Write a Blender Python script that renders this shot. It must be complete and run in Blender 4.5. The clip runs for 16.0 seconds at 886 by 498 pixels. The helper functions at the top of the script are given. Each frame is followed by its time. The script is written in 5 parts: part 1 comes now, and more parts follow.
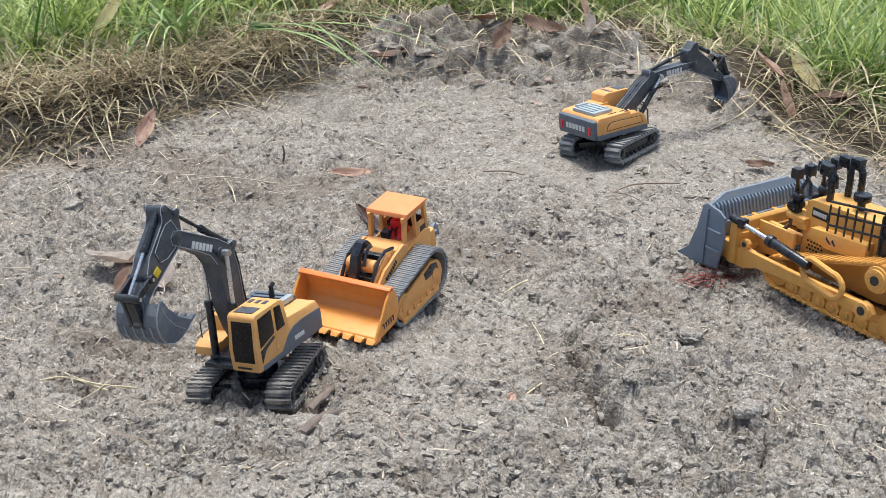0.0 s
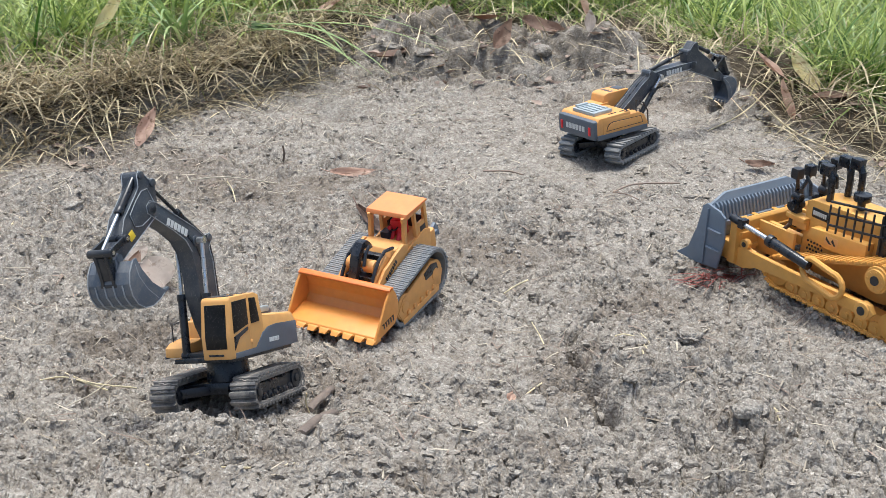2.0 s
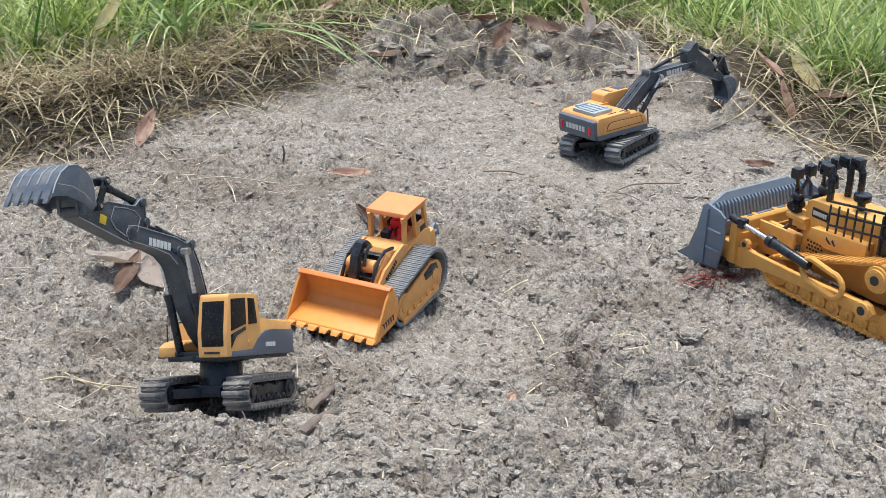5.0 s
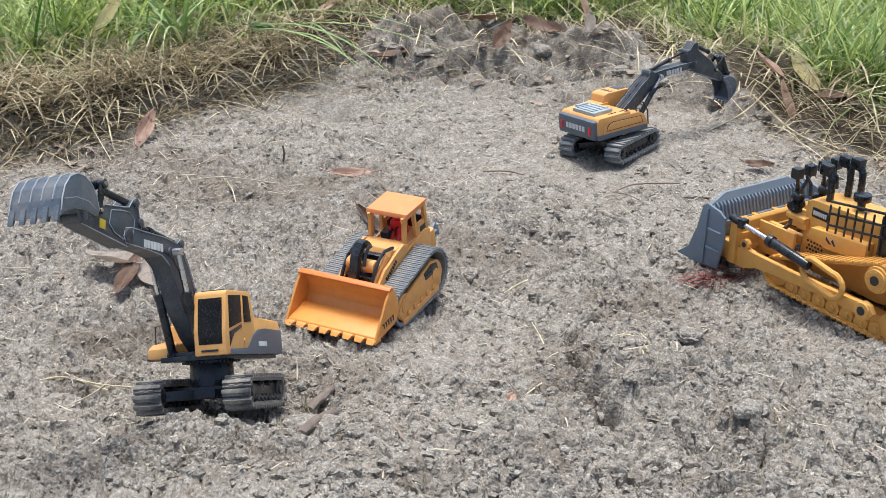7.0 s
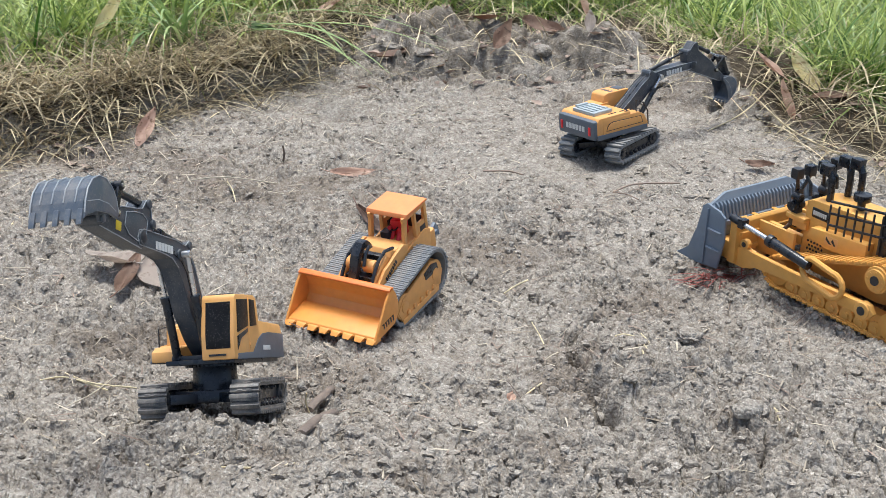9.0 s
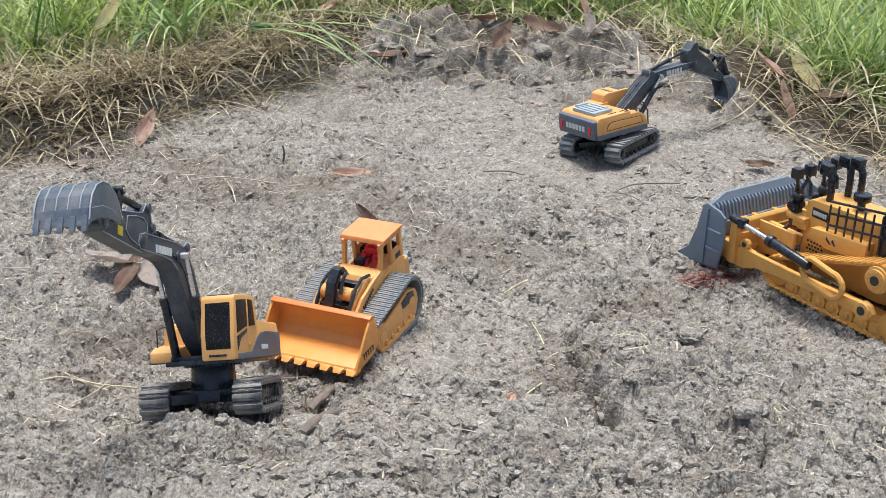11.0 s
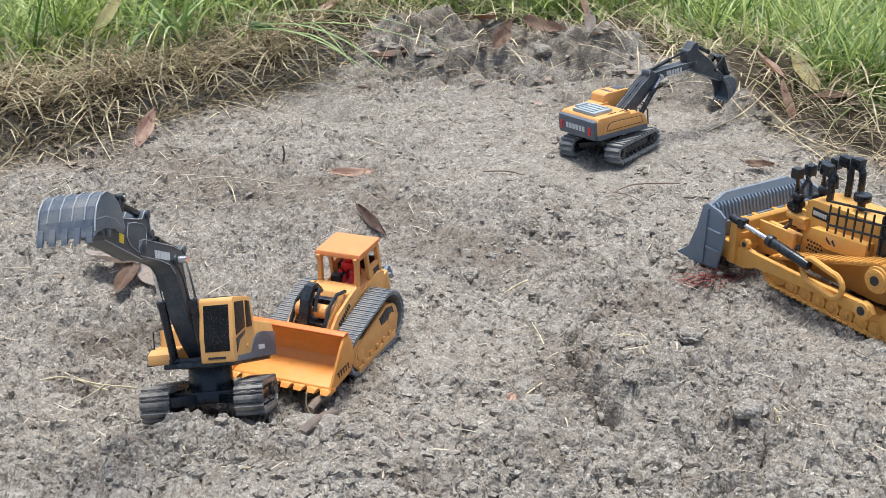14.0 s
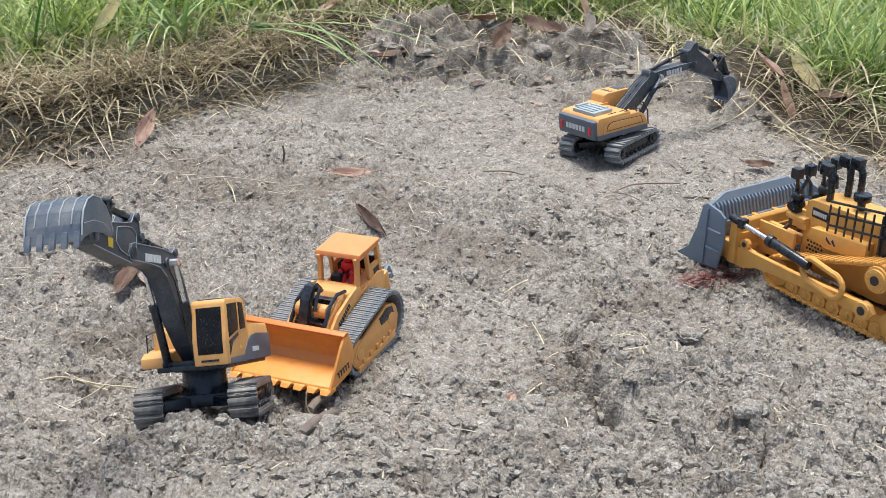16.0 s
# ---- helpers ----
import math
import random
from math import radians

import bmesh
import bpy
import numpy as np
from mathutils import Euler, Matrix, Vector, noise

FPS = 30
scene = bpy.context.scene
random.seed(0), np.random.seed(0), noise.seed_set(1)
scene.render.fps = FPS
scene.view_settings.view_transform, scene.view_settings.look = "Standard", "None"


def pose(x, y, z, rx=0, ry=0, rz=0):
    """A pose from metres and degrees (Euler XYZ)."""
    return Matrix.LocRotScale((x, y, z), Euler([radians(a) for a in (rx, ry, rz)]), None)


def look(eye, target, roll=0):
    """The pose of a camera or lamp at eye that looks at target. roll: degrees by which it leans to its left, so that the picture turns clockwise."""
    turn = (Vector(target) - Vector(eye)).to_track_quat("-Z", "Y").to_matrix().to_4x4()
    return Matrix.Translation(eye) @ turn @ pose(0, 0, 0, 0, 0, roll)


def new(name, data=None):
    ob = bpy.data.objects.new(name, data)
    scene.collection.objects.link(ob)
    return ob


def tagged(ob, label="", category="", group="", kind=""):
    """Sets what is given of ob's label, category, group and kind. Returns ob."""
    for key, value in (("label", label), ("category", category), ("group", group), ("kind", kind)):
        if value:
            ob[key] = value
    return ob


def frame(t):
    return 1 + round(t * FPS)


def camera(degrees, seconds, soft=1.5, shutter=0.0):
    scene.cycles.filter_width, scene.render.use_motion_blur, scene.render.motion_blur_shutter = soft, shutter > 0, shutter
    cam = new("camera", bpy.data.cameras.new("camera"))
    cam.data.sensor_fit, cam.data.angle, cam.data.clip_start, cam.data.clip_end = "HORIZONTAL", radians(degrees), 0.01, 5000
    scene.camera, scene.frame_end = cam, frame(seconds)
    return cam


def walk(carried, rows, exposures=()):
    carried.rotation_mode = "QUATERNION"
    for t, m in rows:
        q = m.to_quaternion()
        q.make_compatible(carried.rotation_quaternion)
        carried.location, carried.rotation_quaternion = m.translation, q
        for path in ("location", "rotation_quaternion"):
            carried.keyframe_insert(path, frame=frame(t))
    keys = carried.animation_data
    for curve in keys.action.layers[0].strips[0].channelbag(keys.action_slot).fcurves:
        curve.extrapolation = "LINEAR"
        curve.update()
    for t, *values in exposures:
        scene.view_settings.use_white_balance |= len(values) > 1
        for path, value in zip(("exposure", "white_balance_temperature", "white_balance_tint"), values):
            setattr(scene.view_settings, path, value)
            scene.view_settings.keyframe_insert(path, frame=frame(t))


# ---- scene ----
EYE = (0.0, 0.0, 0.5)
cam = camera(40, 16.0, soft=0.7)
STILL = pose(*EYE, 68, 0, 0)
walk(cam, [(0.0, STILL), (16.0, STILL)], exposures=[(0.0, 0.75, 6120, 6), (16.0, 0.75, 6120, 6)])

# ---- light: a bright overcast day, brightest from high up ----
world = bpy.data.worlds.new("overcast_sky")
scene.world = world
world.use_nodes = True
sky = world.node_tree.nodes.new("ShaderNodeTexSky")
sky.sky_type, sky.sun_disc = "NISHITA", False
sky.sun_elevation, sky.sun_rotation = radians(80), radians(-8)
sky.air_density, sky.dust_density, sky.ozone_density = 1.0, 5.0, 0.6
world.node_tree.links.new(sky.outputs[0], world.node_tree.nodes["Background"].inputs[0])
world.node_tree.nodes["Background"].inputs[1].default_value = 0.112
sun = new("sun", bpy.data.lights.new("sun", "SUN"))
sun.data.energy, sun.data.angle, sun.data.color = 2.1, radians(22), (1.0, 0.96, 0.90)
sun.matrix_basis = look((-0.05, 0.36, 2.0), (0, 0, 0))


# ---- the lie of the land ----
def smooth01(v):
    v = np.clip(v, 0.0, 1.0)
    return v * v * (3 - 2 * v)


def lattice(ix, iy, seed):
    h = (ix.astype(np.int64) * 374761393 + iy.astype(np.int64) * 668265263 + seed * 974634777) & 0xFFFFFFFF
    h = ((h ^ (h >> 13)) * 1274126177) & 0xFFFFFFFF
    return ((h ^ (h >> 16)) & 0xFFFFFF) / float(0xFFFFFF)


def vnoise(x, y, seed=0):
    ix, iy = np.floor(x), np.floor(y)
    fx, fy = x - ix, y - iy
    fx, fy = fx * fx * (3 - 2 * fx), fy * fy * (3 - 2 * fy)
    a = lattice(ix, iy, seed) * (1 - fx) + lattice(ix + 1, iy, seed) * fx
    b = lattice(ix, iy + 1, seed) * (1 - fx) + lattice(ix + 1, iy + 1, seed) * fx
    return (a * (1 - fy) + b * fy) * 2 - 1


def fbm(x, y, size, octaves, seed, keep=0.55):
    total, amp, norm = 0.0, 1.0, 0.0
    for o in range(octaves):
        c, s = math.cos(o * 1.1 + seed), math.sin(o * 1.1 + seed)
        total = total + amp * vnoise((x * c - y * s) / size, (x * s + y * c) / size, seed + o)
        norm, amp, size = norm + amp, amp * keep, size * 0.5
    return total / norm


def grains(x, y, size, seed):
    """Packed crumbs: every cell a rounded crumb of its own height, parted by creases."""
    px, py = x / size, y / size
    ix, iy = np.floor(px), np.floor(py)
    near, second, lift = np.full_like(px, 9.0), np.full_like(px, 9.0), np.zeros_like(px)
    for dx in (-1, 0, 1):
        for dy in (-1, 0, 1):
            cx, cy = ix + dx, iy + dy
            d = np.hypot(px - cx - lattice(cx, cy, seed), py - cy - lattice(cx, cy, seed + 1))
            lift = np.where(d < near, lattice(cx, cy, seed + 2), lift)
            second = np.minimum(second, np.maximum(near, d))
            near = np.minimum(near, d)
    return np.sqrt(np.clip((second - near) / 0.55, 0, 1)) * (0.60 + 0.40 * lift) + 0.24 * lift - 0.57


def clods(x, y, size, seed):
    """Rounded lumps of soil, one to a cell, of uneven height."""
    px, py = x / size, y / size
    ix, iy = np.floor(px), np.floor(py)
    best = np.zeros_like(px)
    for dx in (-1, 0, 1):
        for dy in (-1, 0, 1):
            cx, cy = ix + dx, iy + dy
            ox, oy = lattice(cx, cy, seed), lattice(cx, cy, seed + 1)
            tall, wide = lattice(cx, cy, seed + 2), 0.45 + 0.5 * lattice(cx, cy, seed + 3)
            d2 = ((px - cx - ox) ** 2 + (py - cy - oy) ** 2) / (wide * wide)
            best = np.maximum(best, tall * tall * np.sqrt(np.clip(1 - d2, 0, 1)))
    return best


EDGE_X = (-3.0, -0.9, -0.58, -0.51, -0.40, -0.29, -0.20, -0.10, 0.10, 0.30, 0.38, 0.45, 0.56, 0.9, 3.0)
EDGE_Y = (1.2, 1.45, 1.55, 1.63, 1.71, 1.85, 1.97, 2.22, 2.28, 2.14, 1.90, 1.68, 1.53, 1.4, 1.2)


def edge(x):
    """Where the turf begins."""
    return np.interp(x, EDGE_X, EDGE_Y) + 0.03 * vnoise(x / 0.06, x * 0 + 3.3, 5)


def bump(x, y, cx, cy, r, h, squash=1.0, turn=0.0):
    c, s = math.cos(turn), math.sin(turn)
    u, v = (x - cx) * c + (y - cy) * s, (y - cy) * c - (x - cx) * s
    return h * np.exp(-(u * u + v * v / (squash * squash)) / (r * r))


CRACK = ((0.172, 1.110), (0.134, 1.044), (0.120, 1.015), (0.129, 0.940), (0.114, 0.868), (0.096, 0.850))


def along(x, y, line):
    """Distance to a broken line."""
    best = np.full_like(x, 9.0)
    for (ax, ay), (bx, by) in zip(line, line[1:]):
        u = np.clip(((x - ax) * (bx - ax) + (y - ay) * (by - ay)) / ((bx - ax) ** 2 + (by - ay) ** 2), 0, 1)
        best = np.minimum(best, np.hypot(x - ax - u * (bx - ax), y - ay - u * (by - ay)))
    return best


def lie(x, y):
    """The broad shape: a hollow between the machines, a rise before it, the mound and the turf behind."""
    x, y = np.asarray(x, float), np.asarray(y, float)
    left = right = 0.0
    for d in (-0.02, -0.007, 0.007, 0.02):
        left = left + np.interp(y + d, (0.5, 0.70, 0.775, 0.885, 0.94, 1.0, 1.09, 1.2, 1.53, 1.8), (0.045, 0.045, 0.036, -0.007, -0.008, -0.003, 0.004, 0.012, 0.018, 0.02)) / 4
        right = right + np.interp(y + d, (0.5, 0.75, 0.95, 1.05, 1.2, 1.45, 1.6, 1.8), (0.01, 0.004, -0.004, -0.007, -0.001, 0.014, 0.02, 0.02)) / 4
    k = smooth01((x + 0.12) / 0.22)
    z = left * (1 - k) + right * k
    z = z + 0.036 * smooth01((y - edge(x) + 0.025) / 0.045) * smooth01((0.1 - x) / 0.3) + 0.02 * smooth01((y - edge(x)) / 0.3)
    z = z + bump(x, y, -0.02, 2.08, 0.13, 0.065, 0.8) + bump(x, y, 0.22, 1.99, 0.12, 0.060, 0.7) + bump(x, y, 0.36, 1.86, 0.08, 0.03, 1.4) + bump(x, y, 0.46, 1.80, 0.07, 0.05, 1.2) + bump(x, y, 0.56, 1.64, 0.05, 0.035, 1.2)
    z = z + bump(x, y, 0.165, 0.94, 0.050, 0.014, 1.6) + bump(x, y, 0.075, 0.83, 0.045, 0.014) + bump(x, y, 0.045, 0.96, 0.022, -0.010, 0.7) + bump(x, y, 0.236, 0.838, 0.020, 0.014) + bump(x, y, 0.215, 0.855, 0.012, -0.010) + bump(x, y, 0.055, 1.16, 0.05, -0.010) + bump(x, y, 0.28, 1.19, 0.05, 0.006)
    z = z + bump(x, y, -0.02, 0.735, 0.03, -0.012, 0.6) + bump(x, y, -0.10, 0.745, 0.022, -0.010, 0.7) + bump(x, y, -0.28, 1.01, 0.05, -0.010, 0.7)
    z = z + bump(x, y, -0.030, 0.950, 0.045, 0.016, 1.3, 0.5) + bump(x, y, 0.07, 0.80, 0.035, 0.010) + bump(x, y, 0.19, 0.83, 0.04, 0.007) + bump(x, y, -0.31, 0.96, 0.03, 0.006, 2.0, 0.7)
    z = z + bump(x, y, -0.18, 0.795, 0.045, 0.007, 0.6)
    wob = 0.012 * vnoise(x / 0.025, y / 0.025, 211) + 0.006 * vnoise(x / 0.010, y / 0.010, 212)
    broken = smooth01(0.55 + 1.2 * vnoise(x / 0.028, y / 0.028, 213))
    gap = along(x + 1.4 * wob, y - 1.4 * wob, CRACK)
    z = z - 0.030 * broken * np.exp(-((gap / 0.009) ** 2)) - 0.007 * np.exp(-((gap / 0.030) ** 2))
    for line, deep in ((((0.220, 1.030), (0.245, 1.020)), 0.012), (((0.255, 0.985), (0.268, 0.962)), 0.012), (((0.180, 0.765), (0.205, 0.768)), 0.010), (((0.02, 0.905), (0.035, 0.900), (0.048, 0.880)), 0.008), (((-0.36, 1.20), (-0.30, 1.22), (-0.26, 1.20)), 0.008)):
        z = z - deep * np.exp(-((along(x + 0.5 * wob, y - 0.5 * wob, line) / 0.006) ** 2))
    return z


def relief(x, y):
    """Crust, clods and grit."""
    rough = 0.72 + 0.38 * smooth01(0.5 + 1.3 * fbm(x, y, 0.22, 2, 11))
    rough = rough * (1 - 0.12 * smooth01((y - 1.25) / 0.25)) * (1 - 0.62 * smooth01((y - 1.22) / 0.25) * smooth01((x + 0.15) / 0.3) * smooth01((1.8 - y) / 0.1))
    heap = np.maximum(np.exp(-(((x - 0.10) / 0.30) ** 2 + ((y - 2.02) / 0.19) ** 2) ** 2), 0.8 * np.exp(-(((x - 0.46) / 0.10) ** 2 + ((y - 1.76) / 0.16) ** 2) ** 2))
    busy = np.exp(-((x + 0.17) ** 2 + (y - 0.87) ** 2) / 0.016) + np.exp(-((x + 0.08) ** 2 + (y - 1.04) ** 2) / 0.018) + np.exp(-((x - 0.38) ** 2 + (y - 1.08) ** 2) / 0.022)
    z = 0.0052 * fbm(x, y, 0.11, 3, 21) + 0.017 * np.clip(1 - busy, 0, 1) * smooth01((1.9 - y) / 0.3) * fbm(x, y, 0.14, 3, 181) + rough * 0.0085 * fbm(x, y, 0.036, 4, 31, 0.52)
    z = z + heap * (0.024 * fbm(x, y, 0.05, 5, 101, 0.65) + 0.040 * clods(x + 0.01 * vnoise(x / 0.02, y / 0.02, 44), y, 0.055, 111) - 0.02 * smooth01(1 - np.abs(fbm(x, y, 0.10, 3, 121)) / 0.12))
    crust = 1 - np.abs(vnoise(x / 0.011, y / 0.011, 131)) - np.abs(vnoise(x / 0.006 + 7, y / 0.006, 132)) * 0.6
    z = z + rough * 0.0014 * crust
    wx, wy = x + 0.004 * vnoise(x / 0.012, y / 0.012, 41) + 0.0016 * vnoise(x / 0.005, y / 0.005, 43), y + 0.004 * vnoise(x / 0.012, y / 0.012, 42) + 0.0016 * vnoise(x / 0.005, y / 0.005, 45)
    lumpy = smooth01(0.45 + 1.4 * fbm(x, y, 0.10, 2, 191))
    z = z + rough * lumpy * (0.0085 * clods(wx, wy, 0.034, 51) + 0.0062 * grains(wx + 0.7, wy, 0.026, 201))
    z = z + rough * (0.0060 * clods(wx, wy, 0.018, 61) + 0.0034 * clods(wx, wy, 0.0105, 71) + (0.0016 + 0.0028 * lumpy) * grains(wx, wy, 0.0105, 141) + 0.0021 * grains(wx + 0.3, wy, 0.0056, 151))
    z = z - rough * 0.0040 * smooth01(1 - np.abs(vnoise(wx / 0.021, wy / 0.021, 161)) / 0.11) - rough * 0.0026 * smooth01(1 - np.abs(vnoise(wx / 0.011, wy / 0.011, 171)) / 0.14)
    z = z - rough * 0.012 * smooth01(1 - np.abs(fbm(x, y, 0.06, 4, 81, 0.65)) / 0.035) * smooth01(0.4 + 2 * vnoise(x / 0.13, y / 0.13, 83))
    return z + 0.0006 * vnoise(x / 0.0022, y / 0.0022, 91) - 0.0010


def height(x, y):
    x, y = np.asarray(x, float), np.asarray(y, float)
    return lie(x, y) + relief(x, y) * smooth01((6 - y) / 3)


# ---- materials ----
def material(name):
    mat = bpy.data.materials.new(name)
    mat.use_nodes = True
    nt = mat.node_tree
    return mat, nt, nt.nodes["Principled BSDF"]


def node(nt, kind, **sets):
    n = nt.nodes.new(kind)
    for key, value in sets.items():
        n.inputs[key.replace("_", " ")].default_value = value
    return n


def place(nt):
    return nt.nodes.new("ShaderNodeTexCoord").outputs["Object"]


def ramp(nt, source, stops):
    r = nt.nodes.new("ShaderNodeValToRGB")
    while len(r.color_ramp.elements) < len(stops):
        r.color_ramp.elements.new(0.5)
    for e, (at, colour) in zip(r.color_ramp.elements, stops):
        e.position, e.color = at, (*colour, 1)
    nt.links.new(source, r.inputs[0])
    return r.outputs[0]


def mixed(nt, factor, a, b):
    m = nt.nodes.new("ShaderNodeMix")
    m.data_type = "RGBA"
    for value, slot in ((factor, 0), (a, 6), (b, 7)):
        if hasattr(value, "is_linked"):
            nt.links.new(value, m.inputs[slot])
        else:
            m.inputs[slot].default_value = value if slot == 0 else (*value, 1)
    return m.outputs[2]


def noise_tex(nt, scale, detail=4.0, rough=0.6):
    n = node(nt, "ShaderNodeTexNoise", Scale=scale, Detail=detail, Roughness=rough)
    nt.links.new(place(nt), n.inputs["Vector"])
    return n.outputs[0]


def bumped(nt, bsdf, source, strength, distance):
    b = node(nt, "ShaderNodeBump", Strength=strength, Distance=distance)
    nt.links.new(source, b.inputs["Height"])
    nt.links.new(b.outputs[0], bsdf.inputs["Normal"])


DUST = (0.34, 0.31, 0.27)


def plastic(name, colour, rough=0.38, dusty=0.25, metal=0.0, fleck=0.0, cover=0.46):
    """Moulded or painted toy surface, a little uneven, with dry soil dust clinging to it in patches."""
    mat, nt, bsdf = material(name)
    tone = ramp(nt, noise_tex(nt, 90, 3), [(0.3, tuple(c * 0.93 for c in colour)), (0.7, tuple(min(1, c * 1.05) for c in colour))])
    film = ramp(nt, noise_tex(nt, 60, 6, 0.7), [(cover, (0, 0, 0)), (cover + 0.32, (dusty,) * 3)])
    colour_out = mixed(nt, film, tone, DUST)
    if fleck:
        specks = ramp(nt, noise_tex(nt, 900, 2, 0.5), [(0.60, (0, 0, 0)), (0.70, (fleck,) * 3)])
        colour_out = mixed(nt, specks, colour_out, DUST)
    nt.links.new(colour_out, bsdf.inputs["Base Color"])
    dull = ramp(nt, noise_tex(nt, 60, 6, 0.7), [(0.4, (rough,) * 3), (0.8, (min(1, rough + 0.35),) * 3)])
    nt.links.new(dull, bsdf.inputs["Roughness"])
    bsdf.inputs["Metallic"].default_value = metal
    bumped(nt, bsdf, noise_tex(nt, 700, 3), 0.08, 0.0004)
    return mat


def soil_material():
    mat, nt, bsdf = material("dry_sandy_soil")
    broad = ramp(nt, noise_tex(nt, 7, 5), [(0.32, (0.225, 0.207, 0.184)), (0.68, (0.320, 0.303, 0.276))])
    small = ramp(nt, noise_tex(nt, 55, 6, 0.7), [(0.30, (0.15, 0.128, 0.106)), (0.47, (0.285, 0.266, 0.240)), (0.70, (0.43, 0.410, 0.380))])
    base = mixed(nt, 0.5, broad, small)
    grit = node(nt, "ShaderNodeTexVoronoi", Scale=640.0)
    nt.links.new(place(nt), grit.inputs["Vector"])
    pale = ramp(nt, grit.outputs["Color"], [(0.76, (0, 0, 0)), (0.90, (0.52, 0.52, 0.52))])
    base = mixed(nt, pale, base, (0.56, 0.535, 0.495))
    dark = ramp(nt, noise_tex(nt, 260, 3, 0.6), [(0.31, (0.5, 0.5, 0.5)), (0.42, (0, 0, 0))])
    base = mixed(nt, dark, base, (0.10, 0.08, 0.062))
    warp = nt.nodes.new("ShaderNodeMix")
    warp.data_type = "VECTOR"
    warp.inputs[0].default_value = 0.006
    nt.links.new(place(nt), warp.inputs[4])
    swirl = node(nt, "ShaderNodeTexNoise", Scale=120.0, Detail=3.0)
    nt.links.new(place(nt), swirl.inputs["Vector"])
    nt.links.new(swirl.outputs["Color"], warp.inputs[5])
    for size, low, high in ((210.0, 0.84, 1.12), (520.0, 0.80, 1.17)):
        crumb = node(nt, "ShaderNodeTexVoronoi", Scale=size)
        nt.links.new(warp.outputs[1], crumb.inputs["Vector"])
        tone = ramp(nt, crumb.outputs["Color"], [(0.15, (low, low * 0.97, low * 0.94)), (0.85, (high, high, high * 0.99))])
        times = nt.nodes.new("ShaderNodeMix")
        times.data_type, times.blend_type = "RGBA", "MULTIPLY"
        times.inputs[0].default_value = 1.0
        nt.links.new(base, times.inputs[6])
        nt.links.new(tone, times.inputs[7])
        base = times.outputs[2]
    # Mask of darker, browner patches, read from the mesh.
    dark_patch = nt.nodes.new("ShaderNodeAttribute")
    dark_patch.attribute_name = "dark_patch"
    base = mixed(nt, dark_patch.outputs["Fac"], base, (0.135, 0.105, 0.080))
    turf = nt.nodes.new("ShaderNodeAttribute")
    turf.attribute_name = "turf"
    base = mixed(nt, turf.outputs["Fac"], base, (0.085, 0.066, 0.042))
    nt.links.new(base, bsdf.inputs["Base Color"])
    bsdf.inputs["Roughness"].default_value = 0.95
    bsdf.inputs["Specular IOR Level"].default_value = 0.08
    fine = node(nt, "ShaderNodeTexVoronoi", Scale=330.0)
    nt.links.new(warp.outputs[1], fine.inputs["Vector"])
    first = node(nt, "ShaderNodeBump", Strength=0.8, Distance=0.0016)
    first.invert = True
    nt.links.new(fine.outputs["Distance"], first.inputs["Height"])
    second = node(nt, "ShaderNodeBump", Strength=0.8, Distance=0.0012)
    nt.links.new(noise_tex(nt, 420, 3, 0.6), second.inputs["Height"])
    nt.links.new(first.outputs[0], second.inputs["Normal"])
    nt.links.new(second.outputs[0], bsdf.inputs["Normal"])
    return mat


def plant_material(name, dark, light, rough=0.42, through_light=0.45):
    """Blades that differ one by one, with streaks along them."""
    mat, nt, bsdf = material(name)
    geo = nt.nodes.new("ShaderNodeNewGeometry")
    each = ramp(nt, geo.outputs["Random Per Island"], [(0.0, dark), (0.55, tuple((a + b) / 2 for a, b in zip(dark, light))), (1.0, light)])
    streak = ramp(nt, noise_tex(nt, 45, 4), [(0.3, (0.72, 0.72, 0.72)), (0.7, (1.12, 1.12, 1.12))])
    m = nt.nodes.new("ShaderNodeMix")
    m.data_type, m.blend_type = "RGBA", "MULTIPLY"
    m.inputs[0].default_value = 1.0
    nt.links.new(each, m.inputs[6])
    nt.links.new(streak, m.inputs[7])
    nt.links.new(m.outputs[2], bsdf.inputs["Base Color"])
    bsdf.inputs["Roughness"].default_value = rough
    thin = nt.nodes.new("ShaderNodeBsdfTranslucent")
    nt.links.new(m.outputs[2], thin.inputs["Color"])
    both = nt.nodes.new("ShaderNodeMixShader")
    both.inputs[0].default_value = through_light
    nt.links.new(bsdf.outputs[0], both.inputs[1])
    nt.links.new(thin.outputs[0], both.inputs[2])
    nt.links.new(both.outputs[0], nt.nodes["Material Output"].inputs["Surface"])
    return mat


def leaf_material(name, a, b, spots):
    mat, nt, bsdf = material(name)
    base = mixed(nt, ramp(nt, noise_tex(nt, 40, 5), [(0.35, (0, 0, 0)), (0.65, (1, 1, 1))]), a, b)
    spot = ramp(nt, noise_tex(nt, 110, 4), [(0.60, (0, 0, 0)), (0.70, (0.85, 0.85, 0.85))])
    nt.links.new(mixed(nt, spot, base, spots), bsdf.inputs["Base Color"])
    bsdf.inputs["Roughness"].default_value = 0.6
    bumped(nt, bsdf, noise_tex(nt, 160, 5), 0.5, 0.001)
    return mat


